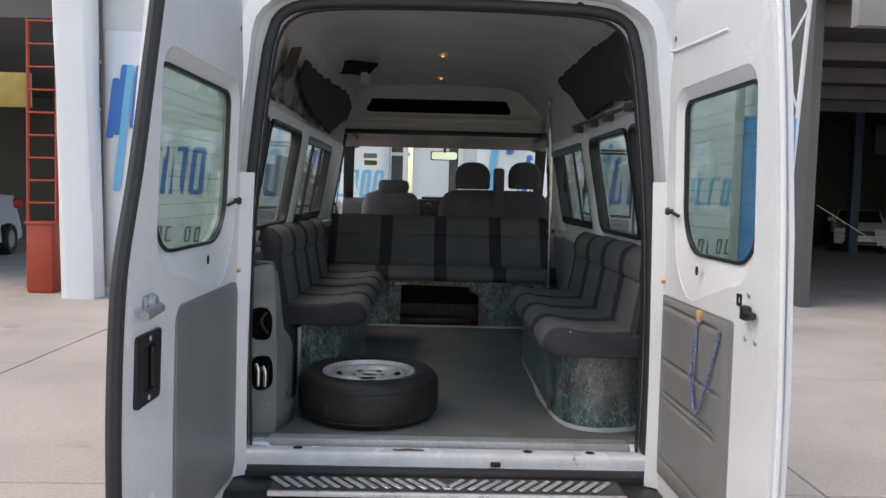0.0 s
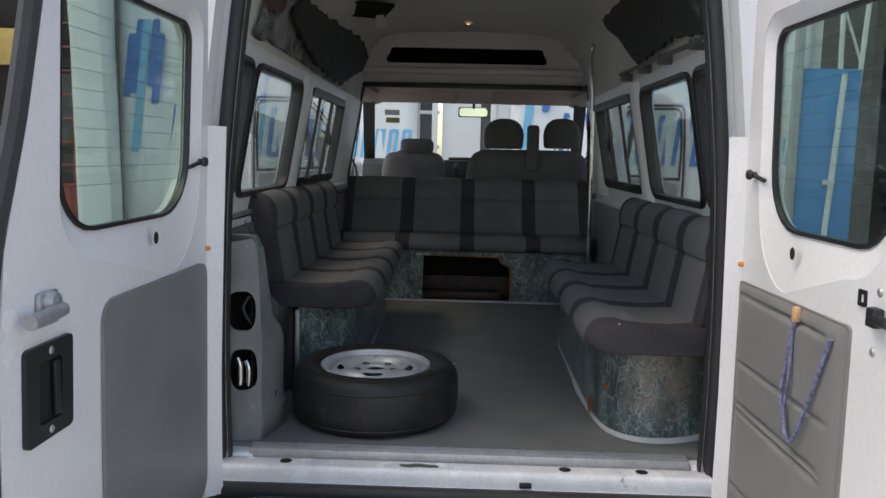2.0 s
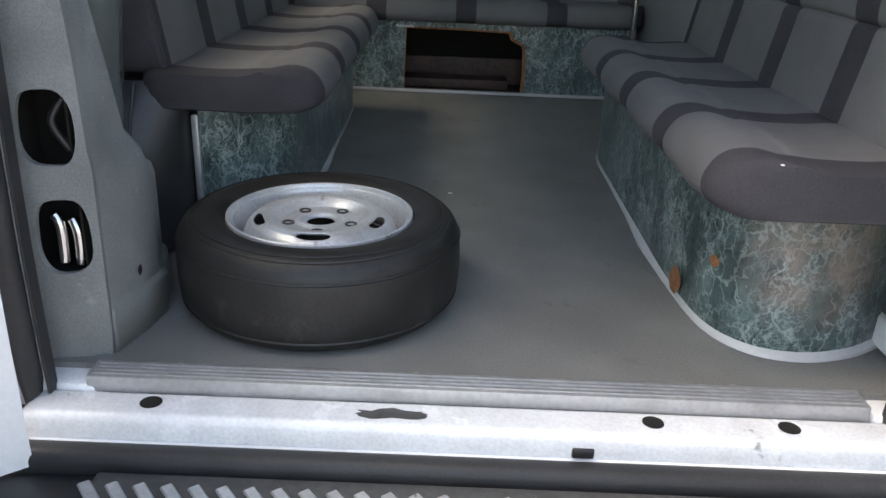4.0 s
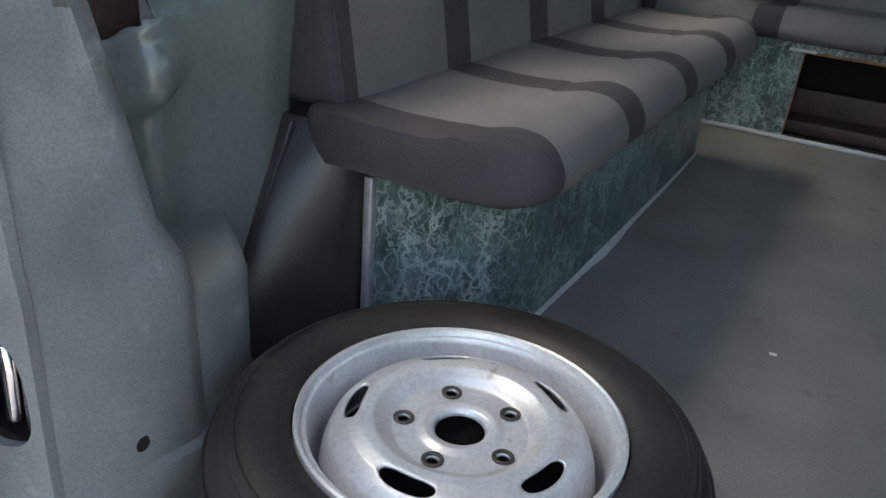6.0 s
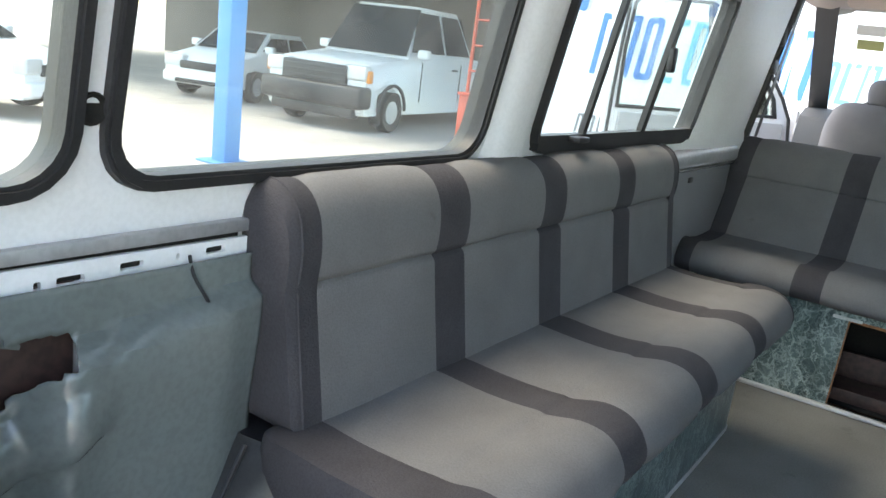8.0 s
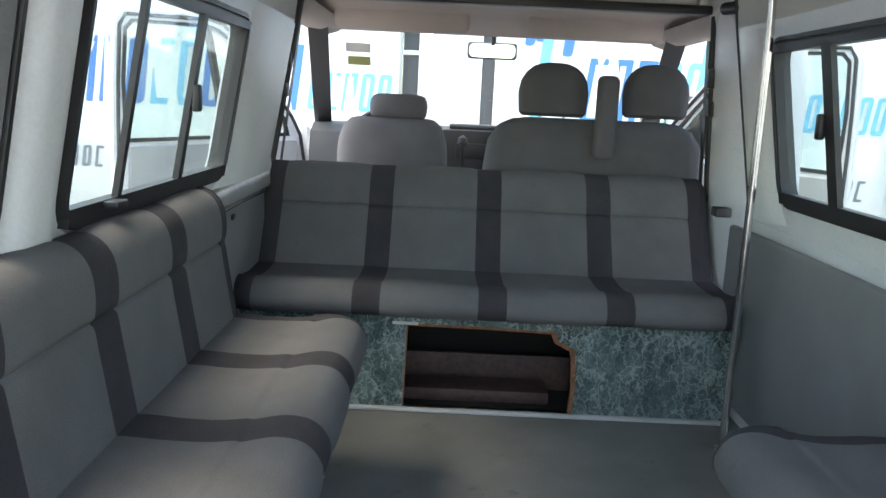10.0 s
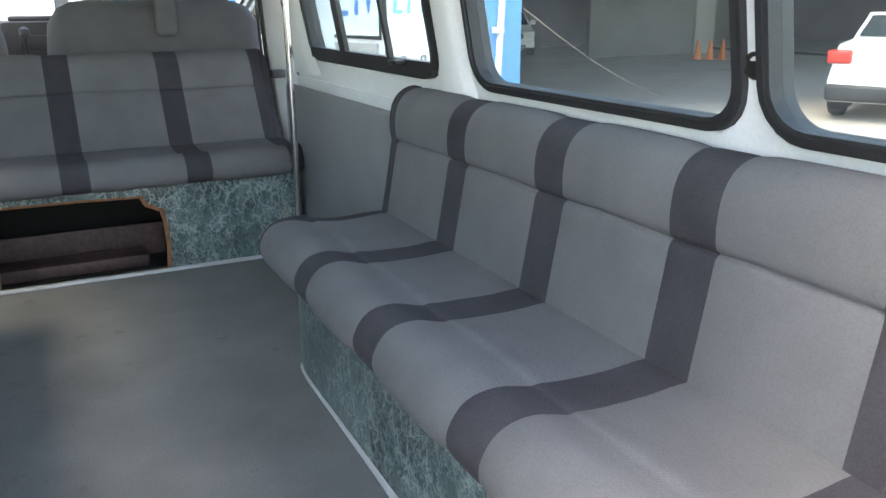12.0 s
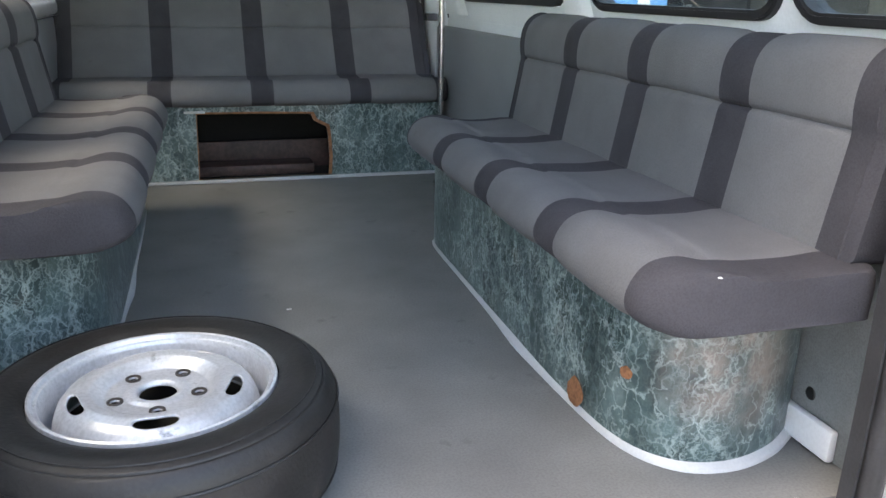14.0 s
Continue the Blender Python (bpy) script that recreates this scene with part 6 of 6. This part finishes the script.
def vehicle(name, label, m, length, width, height, bonnet, cabin, tail, lamp_back, group=""):
    """A parked car, its nose along +x: bonnet height, cabin from and to, tail height."""
    car = thing(name, label, "car", m.translation, group)
    wid = width / 2

    def put(nm, bm, mat, parent=car, lab=""):
        bm.transform(m)
        return part(nm, bm, mat, parent, lab)

    L = length / 2
    c0, c1 = cabin
    prof = [(-L, 0.35), (-L - 0.02, 0.6), (-L + 0.03, tail), (c0 - 0.45, tail + 0.04), (c0, height), (c1, height), (c1 + 0.65, bonnet + 0.06), (L - 0.25, bonnet - 0.08), (L - 0.02, bonnet - 0.3), (L, 0.4), (L - 0.05, 0.28), (-L + 0.1, 0.28)]
    rows = []
    for t in (-1, -0.96, -0.85, 0, 0.85, 0.96, 1):
        row = []
        for x, z in prof:
            tuck = max(0.0, z - 0.85) * 0.3 + (0.06 if abs(x) > L - 0.3 else 0)
            edge = 0.05 if abs(t) == 1 else 0
            row.append((x * (1 - 0.02 * abs(t) ** 4), t * (wid - tuck * abs(t)), z - (edge if z > 0.9 else 0)))
        rows.append(row)
    body = put("body", loft(rows, wrap=True), CAR_WHITE)
    for s in (-1, 1):
        for x0, x1 in ((c0 - 0.18, (c0 + c1) / 2 - 0.05), ((c0 + c1) / 2 + 0.05, c1 + 0.4)):
            lo, hi = max(tail, bonnet) + 0.08, height - 0.09
            def sidepane(u, v, w, s=s):
                return (u, s * (wid - max(0.0, v - 0.85) * 0.3 + 0.004 + w), v)
            put("side_window", plate([(x0 - (0.1 if x0 < c0 else 0), lo), (x1 + (0.12 if x1 > c1 else 0), lo), (min(x1, c1 + 0.05), hi), (max(x0, c0 + 0.03), hi)], [], sidepane, 0.006), CAR_GLASS)
        for x in (-L + 0.85, L - 0.85):
            # wheel wells are black boxes, coloured for the shade under the wings
            put("wheel_well", boxed((x - 0.38, s * (wid - 0.25), 0.1), (x + 0.38, s * (wid + 0.005), 0.66), 0.16, 4), SHADE_BURN_BLACK)
            pr = [(0.0, 0.03), (0.16, 0.03), (0.2, 0.0), (0.31, -0.01), (0.335, 0.03), (0.335, 0.18), (0.3, 0.2)]
            turned = spun(pr, (0, 0, 0), 32, "z")
            turned.transform(Matrix.Translation((x, s * (wid + 0.02), 0.335)) @ pose(0, 0, 0, 90 * s, 0, 0))
            tyre_ob = put("wheel", turned, TYRE)
            rim_bm = spun([(0.0, 0.012), (0.05, 0.0), (0.19, 0.01), (0.2, 0.03)], (0, 0, 0), 24, "z")
            rim_bm.transform(Matrix.Translation((x, s * (wid + 0.025), 0.335)) @ pose(0, 0, 0, 90 * s, 0, 0))
            put("rim", rim_bm, RIM, tyre_ob)
        put("headlight", boxed((L - 0.22, s * (wid - 0.5), bonnet - 0.33), (L - 0.01, s * (wid - 0.04), bonnet - 0.1), 0.04, 3), LAMP_LENS)
        put("tail_light", boxed((-L - 0.02, s * (wid - 0.36), tail - 0.28), (-L + 0.2, s * (wid - 0.02), tail - 0.08), 0.04, 3), LAMP_RED)
        put("door_mirror", boxed((c1 + 0.3, s * (wid - 0.08), bonnet + 0.08), (c1 + 0.45, s * (wid + 0.14), bonnet + 0.24), 0.04, 3), CAR_WHITE)
        put("door_handle", boxed(((c0 + c1) / 2 - 0.3, s * (wid - 0.03), bonnet - 0.1), ((c0 + c1) / 2 - 0.12, s * (wid + 0.012), bonnet - 0.07), 0.008), BLACK)
    put("windscreen", plate([(-wid * 0.82, 0.05), (wid * 0.82, 0.05), (wid * 0.7, 0.95), (-wid * 0.7, 0.95)], [], lambda u, v, w: (c1 + 0.66 * (1 - v) + 0.015 + w, u, bonnet + 0.06 + (height - bonnet - 0.06) * v), 0.006), CAR_GLASS)
    put("rear_window", plate([(-wid * 0.78, 0.12), (wid * 0.78, 0.12), (wid * 0.68, 0.9), (-wid * 0.68, 0.9)], [], lambda u, v, w: (c0 - 0.45 * (1 - v) - 0.02 - w, u, tail + 0.04 + (height - tail - 0.04) * v), 0.006), CAR_GLASS)
    truck = height > 1.6
    if truck:
        grille = put("grille", boxed((L - 0.1, -wid * 0.62, bonnet - 0.55), (L + 0.03, wid * 0.62, bonnet - 0.12), 0.03), BLACK, car, "broad black grille with slats")
        for z in (bonnet - 0.46, bonnet - 0.37, bonnet - 0.28, bonnet - 0.2):
            put("slat", boxed((L + 0.025, -wid * 0.6, z), (L + 0.04, wid * 0.6, z + 0.03), 0.005), DASH, grille)
        put("front_bumper", boxed((L - 0.25, -wid + 0.01, 0.38), (L + 0.12, wid - 0.01, 0.74), 0.08, 3), BLACK, car, "dark front bumper")
        put("air_dam", boxed((L - 0.2, -wid * 0.8, 0.22), (L + 0.04, wid * 0.8, 0.4), 0.04, 2), BLACK)
        for s in (-1, 1):
            put("turn_signal", boxed((L - 0.2, s * (wid - 0.06), bonnet - 0.36), (L - 0.06, s * (wid + 0.004), bonnet - 0.16), 0.03, 2), AMBER)
            put("arch_lip", tubed([(L - 0.85 + 0.44 * math.cos(q), s * (wid + 0.004), 0.36 + 0.42 * math.sin(q)) for q in [k * math.pi / 12 for k in range(13)]], 0.03, 8), BLACK)
            put("door_seam", boxed((c1 + 0.34, s * (wid - 0.01), 0.5), (c1 + 0.352, s * (wid + 0.004), bonnet + 0.02)), SHADE_BURN_BLACK)
            put("door_seam", boxed((c0 + 0.35, s * (wid - 0.01), 0.5), (c0 + 0.362, s * (wid + 0.004), bonnet + 0.02)), SHADE_BURN_BLACK)
    else:
        put("grille", boxed((L - 0.06, -wid * 0.5, bonnet - 0.36), (L + 0.012, wid * 0.5, bonnet - 0.2), 0.02), BLACK)
        put("front_bumper", boxed((L - 0.2, -wid + 0.04, 0.3), (L + 0.04, wid - 0.04, 0.52), 0.06, 3), CAR_WHITE)
        put("lower_intake", boxed((L - 0.1, -wid * 0.6, 0.3), (L + 0.045, wid * 0.6, 0.4), 0.02), BLACK)
    put("rear_bumper", boxed((-L - 0.04, -wid + 0.04, 0.3), (-L + 0.2, wid - 0.04, 0.55), 0.06, 3), BLACK if lamp_back else CAR_WHITE)
    return car


vehicle("pickup_truck", "white pickup truck with a black grille parked in the yard", pose(-10.7, 13.6, GROUND, 0, 0, 279) @ Matrix.Scale(1.1, 4), 5.7, 2.0, 2.12, 1.16, (-0.9, 0.7), 1.26, False, "parked cars")
vehicle("sedan_car", "white sedan parked beyond the pickup", pose(-14.4, 12.9, GROUND, 0, 0, 288), 4.5, 1.75, 1.45, 0.95, (-0.8, 0.6), 1.0, False, "parked cars")
vehicle("sedan_car", "white sedan parked in the open yard", pose(-13.2, 5.2, GROUND, 0, 0, 35), 4.4, 1.75, 1.45, 0.95, (-0.8, 0.6), 1.0, False, "parked cars")
vehicle("sedan_car", "white sedan with red tail lights in the workshop", pose(12.8, 8.1, GROUND, 0, 0, 25), 4.5, 1.8, 1.55, 1.02, (-0.8, 0.6), 1.12, True, "parked cars")
vehicle("sedan_car", "white car standing deep in the workshop", pose(15.6, 26.0, GROUND, 0, 0, 245), 4.4, 1.75, 1.45, 0.95, (-0.8, 0.6), 1.0, False, "parked cars")

post = thing("blue_column", "blue steel column standing in the yard", "column", (-7.65, 6.45, GROUND))
part("shaft", boxed((-7.77, 6.33, GROUND), (-7.53, 6.57, 4.6), 0.02), BLUE_PAINT, post)
part("base_plate", boxed((-7.9, 6.2, GROUND), (-7.4, 6.7, GROUND + 0.03), 0.01), BLUE_PAINT, post)

ladder = thing("ladder", "tall red steel ladder standing upright", "ladder", (-6.4, 9.9, GROUND))
for x in (-6.55, -6.095):
    part("rail", tubed([(x, 9.9, GROUND), (x + 0.02, 9.95, 4.6)], 0.028, 8), RED, ladder)
for k in range(14):
    part("rung", tubed([(-6.55, 9.905, GROUND + 0.3 + 0.36 * k), (-6.095, 9.905, GROUND + 0.3 + 0.36 * k)], 0.017, 8), RED, ladder)
drum = thing("red_drum", "dented red steel bin on the concrete", "bin", (-6.08, 9.5, GROUND))
part("body", boxed((-6.28, 9.3, GROUND), (-5.88, 9.7, 0.38), 0.03), RED, drum)
part("rim_band", boxed((-6.3, 9.28, 0.36), (-5.86, 9.72, 0.4), 0.01), RED, drum)
part("leg", boxed((-6.23, 9.32, GROUND), (-6.18, 9.37, GROUND + 0.05)), RED, drum)

shed = thing("left_shelter", "open shelter with a dark inside at the edge of the yard", "shelter", (-14, 16, GROUND), kind="structure")
part("roof", boxed((-30, 9.9, 3.6), (-5.9, 22, 5.4)), DARK_WALL, shed)
part("back_wall", boxed((-30, 21.8, GROUND), (-6.7, 22, 3.6)), DARK_WALL, shed)
part("yellow_sign", boxed((-7.6, 9.95, 2.2), (-6.5, 10.0, 2.75), 0.01), material("yellow_board", (0.42, 0.3, 0.08), 0.6), shed, "faded yellow board")
